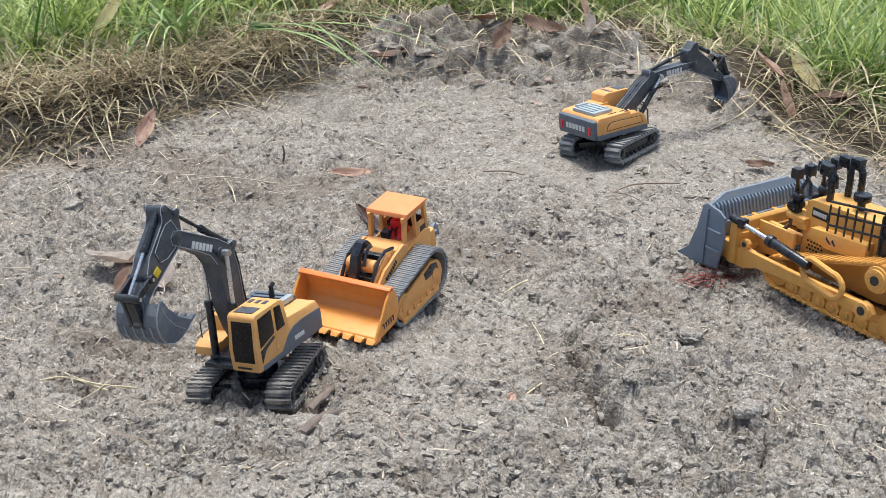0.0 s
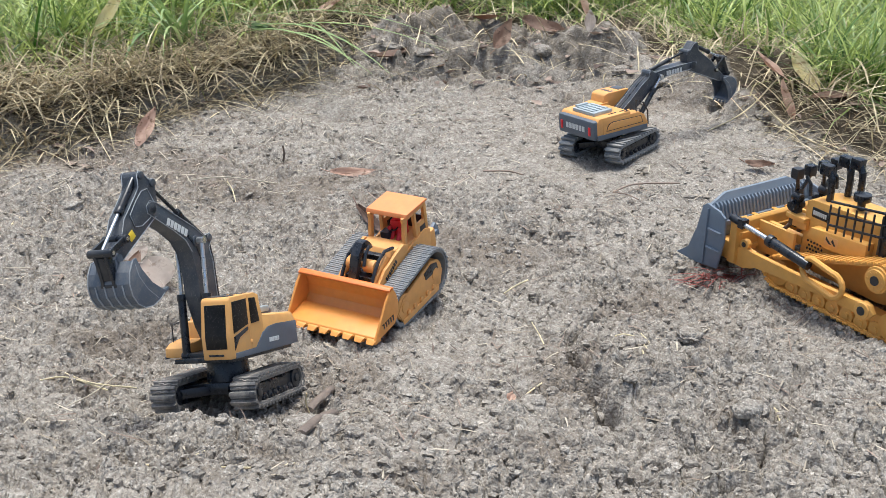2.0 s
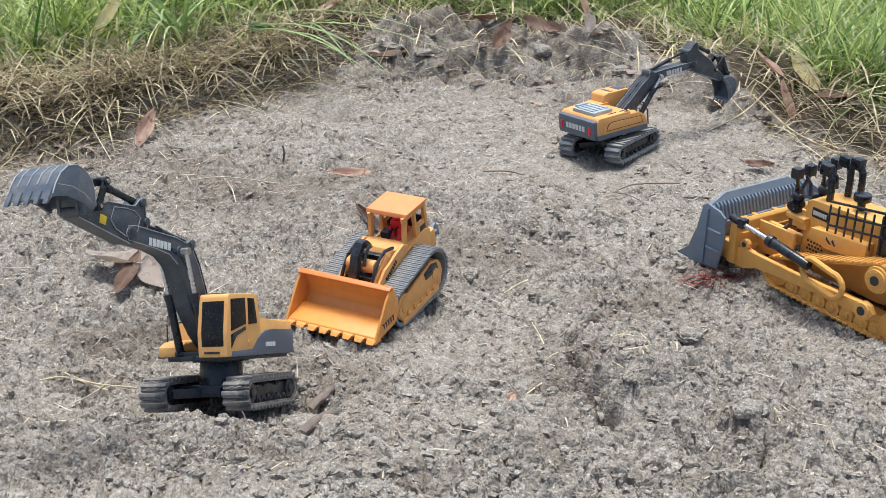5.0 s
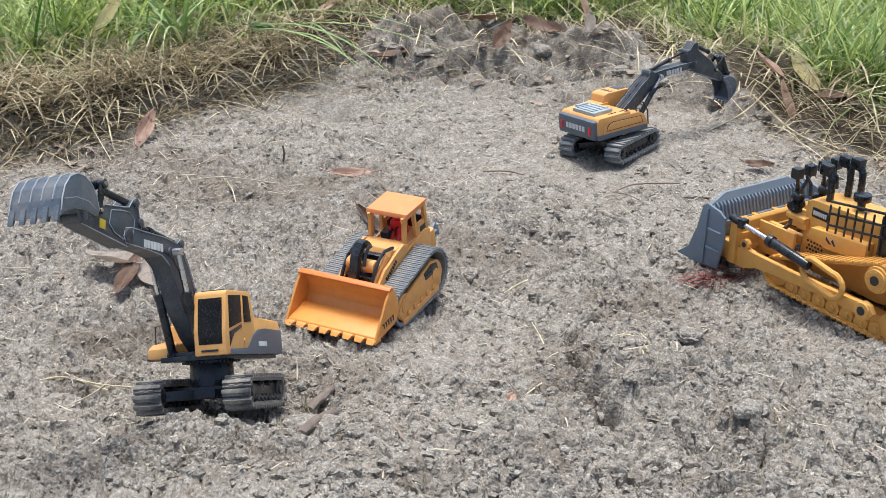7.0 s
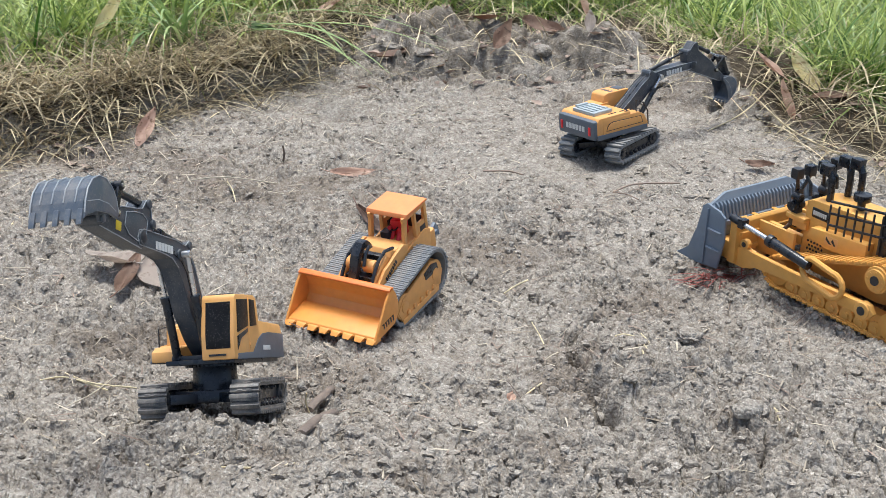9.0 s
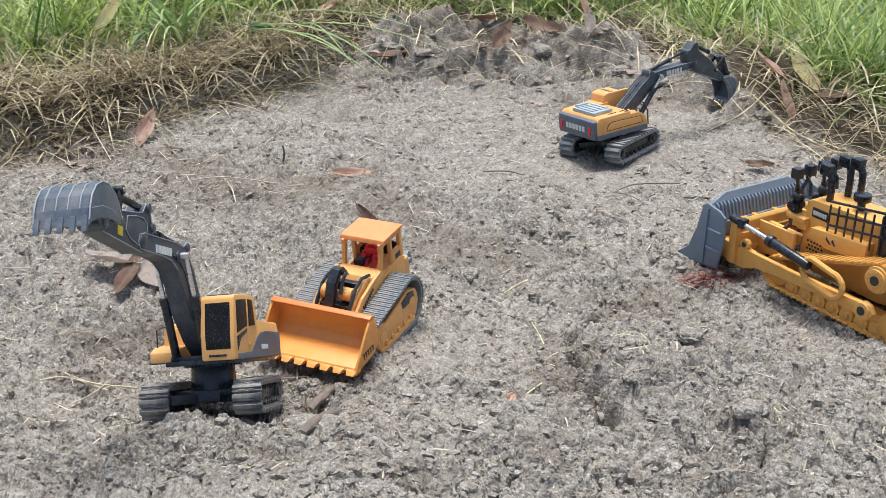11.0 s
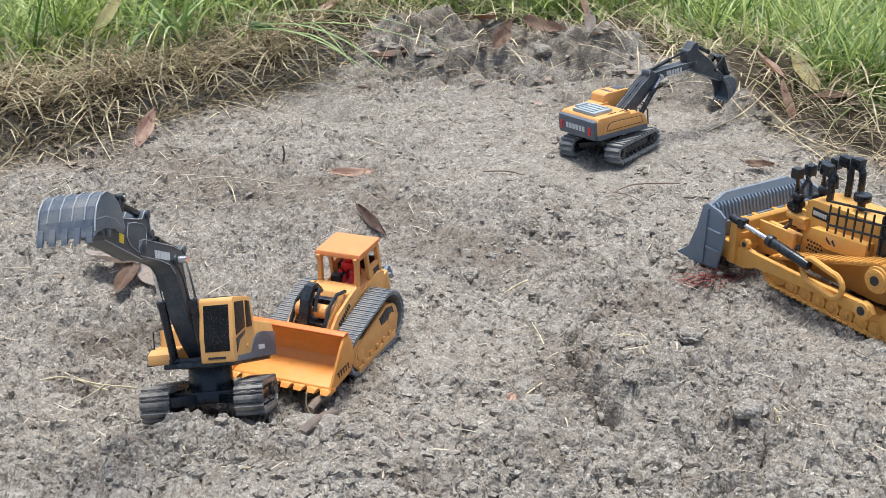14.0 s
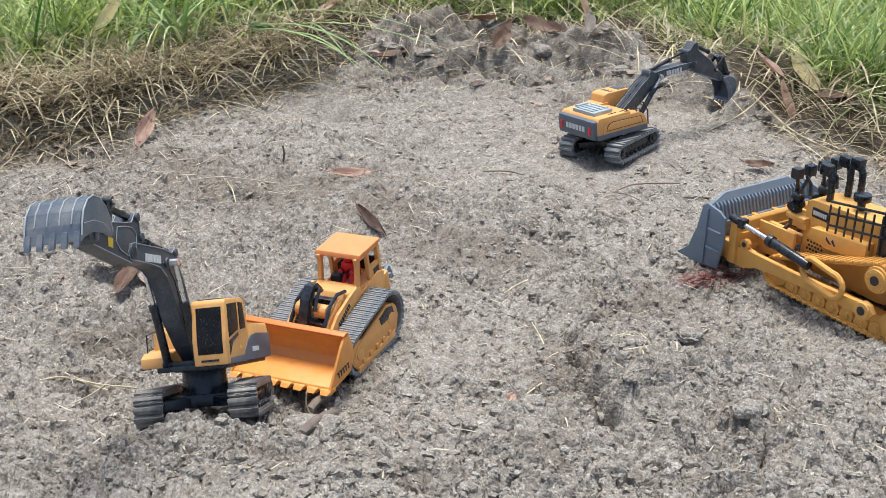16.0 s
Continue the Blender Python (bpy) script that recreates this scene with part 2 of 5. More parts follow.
SOIL = soil_material()
AMBER = plastic("amber_plastic", (0.70, 0.37, 0.118), 0.42, 0.22)
YELLOW = plastic("yellow_orange_plastic", (0.72, 0.355, 0.105), 0.40, 0.16)
BUCKET = plastic("bucket_orange_plastic", (0.76, 0.315, 0.065), 0.34, 0.14)
ROOF = plastic("roof_orange_plastic", (0.78, 0.265, 0.085), 0.5, 0.2)
ORANGE = plastic("orange_painted_plastic", (0.76, 0.185, 0.025), 0.38, 0.14)
DOZER_YELLOW = plastic("dozer_yellow_plastic", (0.70, 0.365, 0.085), 0.36, 0.12)
CHARCOAL = plastic("charcoal_painted_metal", (0.050, 0.062, 0.080), 0.36, 0.30, 0.0, 0.30)
BUCKET_GREY = plastic("scuffed_bucket_metal", (0.080, 0.102, 0.134), 0.28, 0.45, 0.0, 0.20)
GREY = plastic("grey_painted_plastic", (0.095, 0.118, 0.150), 0.42, 0.22)
STEEL_GREY = plastic("blue_grey_plastic", (0.155, 0.200, 0.255), 0.42, 0.18)
BLACK = plastic("black_plastic", (0.011, 0.015, 0.022), 0.22, 0.12)
RUBBER = plastic("dusty_black_track", (0.030, 0.037, 0.048), 0.45, 0.95, 0.0, 0.50, 0.34)
GREY_RUBBER = plastic("dusty_grey_track", (0.17, 0.19, 0.21), 0.55, 0.7, 0.0, 0.30, 0.40)
WINDOW = plastic("dusty_black_window", (0.005, 0.005, 0.006), 0.28, 0.05, 0.0, 0.22)
WINDOW.node_tree.nodes["Principled BSDF"].inputs["Specular IOR Level"].default_value = 0.25
CHROME = plastic("chrome_rod", (0.70, 0.71, 0.73), 0.2, 0.25, 1.0)
WORN = plastic("scuffed_bare_edges", (0.30, 0.33, 0.36), 0.45, 0.5)
SILVER = plastic("silver_plastic", (0.44, 0.50, 0.52), 0.32, 0.2, 0.4)
WHITE = plastic("white_lettering", (0.62, 0.64, 0.64), 0.5, 0.2)
RED = plastic("red_plastic", (0.74, 0.022, 0.030), 0.4, 0.05)
STICKER = plastic("yellow_sticker", (0.75, 0.55, 0.03), 0.4, 0.3)
GRASS = plant_material("green_grass", (0.045, 0.140, 0.018), (0.58, 0.67, 0.20), 0.38, 0.25)
BLUE_GRASS = plant_material("bluish_green_grass", (0.13, 0.25, 0.07), (0.46, 0.58, 0.24), 0.38, 0.25)
STRAW = plant_material("dry_straw", (0.21, 0.160, 0.095), (0.80, 0.70, 0.46), 0.6, 0.2)
ROOT = plant_material("reddish_root", (0.16, 0.035, 0.03), (0.42, 0.12, 0.10), 0.7, 0.1)
PALE_STRAW = plant_material("weathered_straw", (0.22, 0.18, 0.13), (0.58, 0.52, 0.41), 0.7, 0.1)
FIBRE = plant_material("dark_root_fibre", (0.10, 0.072, 0.058), (0.34, 0.26, 0.205), 0.8, 0.05)
SCRAP = plant_material("dry_leaf_scrap", (0.10, 0.062, 0.048), (0.42, 0.32, 0.26), 0.65, 0.1)
BARK = leaf_material("grey_brown_bark", (0.12, 0.092, 0.074), (0.20, 0.16, 0.13), (0.06, 0.045, 0.035))
LEAF_BROWN = leaf_material("brown_dry_leaf", (0.19, 0.11, 0.075), (0.31, 0.20, 0.14), (0.08, 0.05, 0.035))
LEAF_DARK = leaf_material("dark_brown_leaf", (0.10, 0.058, 0.042), (0.17, 0.10, 0.075), (0.05, 0.03, 0.022))
LEAF_TAN = leaf_material("tan_dry_leaf", (0.46, 0.39, 0.34), (0.56, 0.49, 0.43), (0.32, 0.25, 0.20))
LEAF_ROSE = leaf_material("pinkish_brown_leaf", (0.52, 0.33, 0.25), (0.64, 0.47, 0.37), (0.24, 0.13, 0.08))
LEAF_YELLOW = leaf_material("yellow_leaf", (0.72, 0.62, 0.30), (0.78, 0.72, 0.46), (0.26, 0.15, 0.05))
LEAF_GREEN = leaf_material("green_leaf", (0.10, 0.17, 0.07), (0.17, 0.25, 0.11), (0.07, 0.10, 0.03))
LEAF_GREY = leaf_material("bleached_leaf", (0.45, 0.38, 0.33), (0.55, 0.49, 0.44), (0.30, 0.22, 0.17))


# ---- building blocks, in millimetres ----
def mesh_from(name, bm, mat, angle=35.0):
    bmesh.ops.scale(bm, vec=(0.001, 0.001, 0.001), verts=bm.verts)
    bmesh.ops.recalc_face_normals(bm, faces=bm.faces)
    me = bpy.data.meshes.new(name)
    bm.to_mesh(me)
    bm.free()
    me.materials.append(mat)
    me.polygons.foreach_set("use_smooth", [True] * len(me.polygons))
    me.set_sharp_from_angle(angle=radians(angle))
    return me


def part(name, bm, mat, parent, label=""):
    ob = new(name, mesh_from(name, bm, mat))
    ob.parent = parent
    return tagged(ob, label)


def shared(name, me, parent, m):
    ob = new(name, me)
    ob.parent = parent
    ob.matrix_basis = m
    return ob


def shape():
    return bmesh.new()


def rounded(bm, verts, size, segments=2):
    if size > 0:
        edges = {e for v in verts for e in v.link_edges}
        bmesh.ops.bevel(bm, geom=list(edges), offset=size, segments=segments, affect="EDGES", profile=0.6, clamp_overlap=True)


def block(bm, x0, x1, y0, y1, z0, z1, bevel=0.6, m=None):
    vs = [bm.verts.new((x, y, z)) for x in (x0, x1) for y in (y0, y1) for z in (z0, z1)]
    for f in ((0, 1, 3, 2), (4, 6, 7, 5), (0, 4, 5, 1), (2, 3, 7, 6), (0, 2, 6, 4), (1, 5, 7, 3)):
        bm.faces.new([vs[i] for i in f])
    if m is not None:
        bmesh.ops.transform(bm, matrix=m, verts=vs)
    rounded(bm, vs, bevel)


def slab(bm, outline, y0, y1, bevel=0.6):
    """An outline in x and z, given a thickness from y0 to y1."""
    a = [bm.verts.new((x, y0, z)) for x, z in outline]
    b = [bm.verts.new((x, y1, z)) for x, z in outline]
    n = len(outline)
    bm.faces.new(a)
    bm.faces.new(b[::-1])
    for i in range(n):
        bm.faces.new((a[i], b[i], b[(i + 1) % n], a[(i + 1) % n]))
    rounded(bm, a + b, bevel)


def rod(bm, p, q, r, sides=14, r2=None, bevel=0.0):
    p, q = Vector(p), Vector(q)
    m = Matrix.Translation((p + q) / 2) @ (q - p).to_track_quat("Z", "Y").to_matrix().to_4x4()
    made = bmesh.ops.create_cone(bm, cap_ends=True, segments=sides, radius1=r, radius2=r if r2 is None else r2, depth=(q - p).length, matrix=m)
    if bevel:
        ring = [e for e in {e for v in made["verts"] for e in v.link_edges} if any(len(f.verts) > 4 for f in e.link_faces)]
        bmesh.ops.bevel(bm, geom=ring, offset=bevel, segments=2, affect="EDGES", profile=0.6)


def tube(bm, points, r, sides=8):
    """A bent bar through the points."""
    points = [Vector(p) for p in points]
    rings = []
    for i, p in enumerate(points):
        d = (points[min(i + 1, len(points) - 1)] - points[max(i - 1, 0)]).normalized()
        side = d.cross(Vector((0.13, 0.31, 0.94))).normalized()
        up = side.cross(d)
        rings.append([bm.verts.new(p + r * (math.cos(a) * side + math.sin(a) * up)) for a in (k * math.tau / sides for k in range(sides))])
    for a, b in zip(rings, rings[1:]):
        for k in range(sides):
            bm.faces.new((a[k], a[(k + 1) % sides], b[(k + 1) % sides], b[k]))
    bm.faces.new(rings[0][::-1])
    bm.faces.new(rings[-1])


def turned(angle, x=0.0, y=0.0, z=0.0):
    """A pose in the x-z plane: metres, and degrees upwards from x."""
    return pose(x, y, z, 0, -angle, 0)


def lettering(parent, x0, x1, y, z0, z1, count, side="y"):
    """A row of short plain bars for writing, on a face that looks along y."""
    bm = shape()
    step = (x1 - x0) / count
    for i in range(count):
        a = x0 + i * step
        if side == "y":
            block(bm, a, a + step * 0.72, y - 0.25, y + 0.25, z0, z1, 0)
        else:
            block(bm, y - 0.25, y + 0.25, a, a + step * 0.72, z0, z1, 0)
    return part("lettering", bm, WHITE, parent, "row of small plain white bars")


def belt(circles, count):
    """Places evenly along a belt stretched round circles (x, z, r): x, z and the heading of each."""
    cloud = [(cx + r * math.cos(a), cz + r * math.sin(a)) for cx, cz, r in circles for a in (k * math.tau / 72 for k in range(72))]
    cloud = sorted(set((round(x, 5), round(z, 5)) for x, z in cloud))
    hull = []
    for points in (cloud, cloud[::-1]):
        half = []
        for p in points:
            while len(half) > 1 and (half[-1][0] - half[-2][0]) * (p[1] - half[-2][1]) - (half[-1][1] - half[-2][1]) * (p[0] - half[-2][0]) <= 0:
                half.pop()
            half.append(p)
        hull += half[:-1]
    loop = np.array(hull + hull[:1])
    run = np.concatenate([[0], np.cumsum(np.hypot(*np.diff(loop, axis=0).T))])
    out = []
    for i in range(count):
        s, e = run[-1] * i / count, run[-1] * 0.004
        at = [np.interp(s, run, loop[:, k]) for k in (0, 1)]
        to = [np.interp((s + e) % run[-1], run, loop[:, k]) for k in (0, 1)]
        fro = [np.interp((s - e) % run[-1], run, loop[:, k]) for k in (0, 1)]
        out.append((*at, math.degrees(math.atan2(to[1] - fro[1], to[0] - fro[0]))))
    return out, hull, run[-1]


def track(parent, circles, y, width, count, shoe_mat, frame_mat, wheels, grouser=2.0, shoe_label=""):
    """A crawler track: the band, its shoes, the frame inside and its wheels."""
    places, hull, length = belt(circles, count)
    bm = shape()
    n = len(hull)
    inner = []
    for i, (x, z) in enumerate(hull):
        (xa, za), (xb, zb) = hull[i - 1], hull[(i + 1) % n]
        long = math.hypot(xb - xa, zb - za)
        inner.append((x - 2.0 * (zb - za) / long, z + 2.0 * (xb - xa) / long))
    rings = [[bm.verts.new((px, yy, pz)) for px, pz in line] for line, yy in ((hull, y - width * 0.46), (hull, y + width * 0.46), (inner, y + width * 0.46), (inner, y - width * 0.46))]
    for a, b in zip(rings, rings[1:] + rings[:1]):
        for i in range(n):
            bm.faces.new((a[i], a[(i + 1) % n], b[(i + 1) % n], b[i]))
    band = part("track", bm, shoe_mat, parent, shoe_label)
    pitch = length / count
    bm = shape()
    block(bm, -pitch * 0.43, pitch * 0.43, -width / 2, width / 2, -1.6, 0.2, 0.3)
    if count == 34:
        block(bm, -pitch * 0.10, pitch * 0.40, -width / 2, width / 2, -2.6 - grouser * 0.5, -1.2, 0.5)
        for side in (-1, 1):
            block(bm, -pitch * 0.34, -pitch * 0.12, side * width * 0.16 - 2, side * width * 0.16 + 2, -2.4, -1.2, 0)
    else:
        block(bm, pitch * 0.10, pitch * 0.36, -width / 2, width / 2, -1.8 - grouser * 0.7, -1.2, 0)
        block(bm, -pitch * 0.30, -pitch * 0.14, -width * 0.47, width * 0.47, -1.7 - grouser * 0.3, -1.2, 0)
    me = mesh_from("track_shoe", bm, shoe_mat)
    for px, pz, heading in places:
        shared("track_shoe", me, band, turned(heading, px / 1000, y / 1000, pz / 1000))
    bm = shape()
    xs = [c[0] for c in circles[:2]]
    low = min(c[1] for c in circles[:2])
    block(bm, min(xs) + 2, max(xs) - 2, y - width * 0.30, y + width * 0.30, low - 4, low + 6, 1.2)
    part("track_frame", bm, frame_mat, parent)
    for wx, wz, wr in wheels:
        bm = shape()
        rod(bm, (wx, y - width * 0.38, wz), (wx, y + width * 0.38, wz), wr, 18, bevel=0.6)
        rod(bm, (wx, y - width * 0.45, wz), (wx, y + width * 0.45, wz), wr * 0.45, 12, bevel=0.4)
        part("roller", bm, frame_mat, parent)
    return band


# ---- toy excavators ----
BOOM_FOOT, BOOM_LONG, STICK_LONG = Vector((5.0, 0, 48.0)), 141.0, 57.0


def bucket_shell(bm, half=18.5):
    curve = [(1, 2), (3, 12), (8, 20), (16, 25.5), (25, 27), (34, 24), (41, 17), (45, 8), (47, 0), (48.5, -4)]
    inner = [(4, 2), (6, 11), (10, 17.5), (17, 22.7), (25, 24), (32.5, 21.5), (38.8, 15.5), (42.5, 8), (45, 0), (46.6, -4)]
    slab(bm, curve + inner[::-1], -half, half, 0.3)
    for y in (-half, half):
        slab(bm, curve + [(44, -1.0), (30, 2.5), (14, 1.5), (3, -2)], y - 1.0, y + 1.0, 0.3)


def excavator(label, m, base_m, body, grey, track_mat, engine_mat, cab_top=90.0, tail=62.0, stretch=1.0, squash=1.0):
    thing = tagged(new("toy_excavator"), label, "toy excavator", "toy excavators")
    thing.matrix_basis = m
    # undercarriage
    bm = shape()
    rod(bm, (0, 0, 10), (0, 0, 37.5), 18.5, 32, 17, 0.8)
    block(bm, -20, 20, -27, 27, 9, 19, 2.0)
    for sx in (-1, 1):
        for sy in (-1, 1):
            block(bm, -7, 7, -14, 14, -4, 4, 1.2, Matrix.Translation((sx * 21, sy * 21, 13)) @ Matrix.Rotation(sx * sy * radians(-38), 4, "Z"))
    part("undercarriage", bm, BLACK, thing, "glossy black pedestal and cross frame").matrix_basis = base_m
    bm = shape()
    for k in range(40):
        a = k * math.tau / 40
        block(bm, -0.9, 0.9, -1.3, 1.3, 37, 40.2, 0.2, Matrix.Rotation(a, 4, "Z") @ Matrix.Translation((0, 21.5, 0)))
    rod(bm, (0, 0, 37), (0, 0, 40.4), 21, 40)
    part("slewing_ring", bm, BLACK, thing).matrix_basis = base_m
    for y in (-35.3, 35.3):
        wheels = [(-37, 12.6, 8.2), (37, 12.6, 8.2)] + [(x, 6.8, 3.6) for x in (-25, -15, -5, 5, 15, 25)] + [(-12, 19, 2.4), (12, 19, 2.4)]
        before = set(thing.children)
        track(thing, [(-37.5, 12.6, 10), (37.5, 12.6, 10)], y, 22, 34, track_mat, BLACK, wheels)
        for ob in set(thing.children) - before:
            ob.matrix_basis = base_m
    # the house, which slews
    bm = shape()
    slab(bm, [(-49, 42), (-49.4, 62), (-45, 69), (2, 71), (10, 72), (10, 42)], 10, 38.6, 2.4)
    slab(bm, [(-49, 42), (-49.4, 62), (-45, 69), (6, 69), (6, 42)], -38, 12, 2.2)
    if squash == 1:
        slab(bm, [(-40, 42), (-40, 69), (-12, 73), (-7, 72), (-4, 56), (24, 54), (31, 50), (31, 42)], -38.6, -16, 1.6)
    else:
        slab(bm, [(-40, 42), (-40, 66), (20, 65), (28, 60), (33, 50), (33, 42)], -38.6, -16, 1.6)
    house = part("house", bm, body, thing)
    bm = shape()
    block(bm, -44, 44, -20, 36, 38.6, 42.5, 0.8)
    block(bm, 0, 36, -15, 11, 41, 46, 0.8)
    for y in (-9.5, 7.5):
        slab(bm, [(-6, 42), (2, 54), (9, 54), (18, 44), (18, 42)], y - 1, y + 1, 0.4)
    for y in (-15, 11):
        rod(bm, (33.6, y - 3, 44), (33.6, y + 3, 44), 3.4, 12, bevel=0.4)
    part("floor_plate", bm, BLACK, house)
    bm = shape()
    block(bm, -51 - (tail - 62) * 0.7, -36, -37.4, 37.6, 41, tail, 3.0 + (tail - 62) * 0.3)
    part("counterweight", bm, grey, house, "grey counterweight")
    bm = shape()
    slab(bm, [(43, 41.2), (43, 45.6), (14, 46.2), (9, 51), (3, 57), (-6, 61), (-18, 62), (-49, 61), (-49.6, 42)], 38.2, 39.2, 0.25)
    part("side_panel", bm, grey, house, "grey swept side panel")
    bm = shape()
    low = 43.5 if squash == 1 else 47
    slab(bm, [(31, 41.2), (31, low), (-49.5, low + 0.5), (-49.5, 41.2)], -39.4, -38.2, 0.2)
    part("side_panel", bm, grey, house)
    bm = shape()
    rim = [(26, 46), (22, 50), (-6, 51), (-10, 62), (-32, 62), (-34, 47)]
    if squash != 1:
        rim = [(25, 50.5), (22, 60), (-24, 61.5), (-30, 60), (-34, 55), (-35, 50.5)]
    slab(bm, rim, -39.0, -38.3, 0.2)
    part("side_outline", bm, BLACK, house, "thin dark panel outline")
    bm = shape()
    mid = Vector((sum(p[0] for p in rim) / 6, 0, sum(p[1] for p in rim) / 6))
    slab(bm, [(mid.x + (x - mid.x) * 0.96, mid.z + (z - mid.z) * 0.84) for x, z in rim], -39.4, -38.7, 0.2)
    part("side_hatch", bm, body, house)
    bm = shape()
    block(bm, -43, -12, -24, 20, 68, 73.5, 1.6)
    for k in range(4):
        block(bm, -40 + k * 7, -36 + k * 7, -18, 14, 72.8, 74.8, 0.5)
    part("engine_cover", bm, engine_mat, house, "ribbed engine cover")
    bm = shape()
    block(bm, -38, -20, 15, 21, 71, 76, 1.2)
    part("air_duct", bm, SILVER, house)
    if squash == 1:
        bm = shape()
        rod(bm, (-30, 4, 72), (-30, 4, 80), 2.6, 12)
        tube(bm, [(-30, 4, 79), (-30.5, 4, 84), (-34, 4, 86)], 2.2)
        part("exhaust_pipe", bm, BLACK, house)
    bm = shape()
    tube(bm, [(22, -36, 53), (22, -36, 68), (10, -36, 70), (-3, -36, 70)], 0.6, 6)
    part("handrail", bm, BLACK, house)
    if squash != 1:
        for x in (-24, -6):
            bm = shape()
            tube(bm, [(x, -30, 65), (x, -30, 69), (x + 12, -30, 69), (x + 12, -30, 65)], 0.9, 6)
            part("grab_rail", bm, BLACK, house, "low black grab rail")
        bm = shape()
        tube(bm, [(18, -34, 64), (18, -34, 80), (30, -34, 74), (37, -34, 62), (37, -34, 44)], 0.9, 6)
        part("grab_rail", bm, BLACK, house, "tall black grab rail")
    # cab
    bm = shape()
    slab(bm, [(49, 41.2), (49.3, 60), (46.5, cab_top - 2), (44, cab_top + 0.2), (10, cab_top + 0.6), (4, cab_top - 1.5), (1, 70), (1, 42)], 12, 38.8, 1.6)
    part("cab", bm, body, house)
    bm = shape()
    top = cab_top - 5.5
    slab(bm, [(49.35, 49.5), (49.75, 60), (47.4, top), (46.8, top), (48.9, 60), (48.5, 49.5)], 15.8, 35.6, 0.3)
    part("front_window", bm, WINDOW, house, "dusty black windscreen")
    bm = shape()
    slab(bm, [(43.5, 61), (43, cab_top - 4), (23, cab_top - 3), (22.5, 66.5)], 38.3, 39.35, 0.35)
    part("side_window", bm, WINDOW, house, "dusty black side window")
    bm = shape()
    slab(bm, [(18.5, 66), (19, cab_top - 3), (10, cab_top - 3.5), (6, 67)], 38.3, 39.35, 0.35)
    part("rear_window", bm, WINDOW, house)
    bm = shape()
    slab(bm, [(43.5, 47.5), (43.5, 58.5), (23, 64.6), (23, 61.8), (36, 57.6), (39, 54)], 38.3, 39.3, 0.3)
    part("door_trim", bm, BLACK, house)
    bm = shape()
    rod(bm, (19, 38.6, 52), (19, 39.8, 52), 1.5, 10)
    part("door_lock", bm, body, house)
    bm = shape()
    block(bm, 20.4, 21.2, 38.3, 39.15, 45, cab_top - 1, 0.1)
    part("door_seam", bm, body, house)
    bm = shape()
    block(bm, 49.2, 49.7, 18, 32, 44, 45.6, 0.15)
    part("front_slot", bm, BLACK, house)
    bm = shape()
    block(bm, 30, 42, 16, 34, cab_top + 0.2, cab_top + 1.0, 0.3)
    for k in range(3):
        block(bm, 14, 21, 15 + 7 * k, 18.6 + 7 * k, cab_top + 0.2, cab_top + 1.0, 0.3)
    part("roof_hatch", bm, CHARCOAL, house)
    lettering(house, -20, -5, 39.3, 48, 51.6, 6)
    for y in (-30, 27):
        bm = shape()
        block(bm, -52 - (tail - 62) * 0.7, -49.8, y, y + 4, 47, 58, 0.3)
        part("tail_light", bm, RED, house, "red tail light")
    lettering(house, -18, 22, -51.2 - (tail - 62) * 0.7, 50, 57, 6, "x")
    # boom, stick, bucket
    bm = shape()
    outline = [(0, 8), (20, 12), (40, 21), (62, 34), (74, 38), (77, 46), (82, 46), (85, 38.5), (98, 33), (120, 20), (141, 7.5), (147, 2), (146, -4), (141, -6.5), (112, 10), (97, 17), (85, 17.5), (73, 13), (52, 1), (26, -6), (0, -8), (-6, -4), (-6, 4)]
    outline = [(x * stretch, z * squash) for x, z in outline]
    slab(bm, outline, -9.5, 5.5, 0.9)
    for x, z, r in ((141, 0, 5.2), (88.8, 26.8, 4.2), (79.5, 43, 3.0)):
        x, z = x * stretch, z * squash
        rod(bm, (x, -11, z), (x, 7, z), r, 16, bevel=0.5)
    boom = part("boom", bm, CHARCOAL, thing, "dusty charcoal boom")
    for side in (5.7, -9.7):
        bm = shape()
        tube(bm, [(x, side, z) for x, z in outline[:17]], 0.42, 5)
        part("edge_trim", bm, WORN, boom, "scuffed bright edge")
    bm = shape()
    slab(bm, [(22, -2), (45, 6), (60, 18), (72, 25), (84, 27), (98, 23), (98, 20.5), (84, 24.3), (73, 22.4), (62, 15.8), (47, 4), (23, -4.2)], 5.2, 6.1, 0.2)
    tube(bm, [(10, 3, 13), (38, 3, 25.5), (60, 3, 38), (76, 3, 44)], 0.9, 6)
    tube(bm, [(10, -6, 13), (38, -6, 25.5), (60, -6, 38), (76, -6, 44)], 0.9, 6)
    bmesh.ops.scale(bm, vec=(stretch, 1, squash), verts=bm.verts)
    part("hose", bm, BLACK, boom)
    for side in (6.0, -10.0):
        bm = shape()
        for k in range(6):
            block(bm, k * 4.6, k * 4.6 + 3.2, side - 0.3, side + 0.3, -2.9, 2.9, 0)
        part("lettering", bm, WHITE, boom, "row of small plain white bars").matrix_basis = turned(-31.5 if squash == 1 else -20, 0.100 * stretch, 0, 0.022 * squash)
    bm = shape()
    slab(bm, [(-17, 9), (-18, 15), (-14, 17), (-12, 25), (-9, 29.5), (-5, 28), (0, 21), (8, 19), (30, 15), (40, 9), (57, 5), (61, 0), (57, -5), (28, -6.5), (0, -8), (-8, -4)], -9, 5, 0.8)
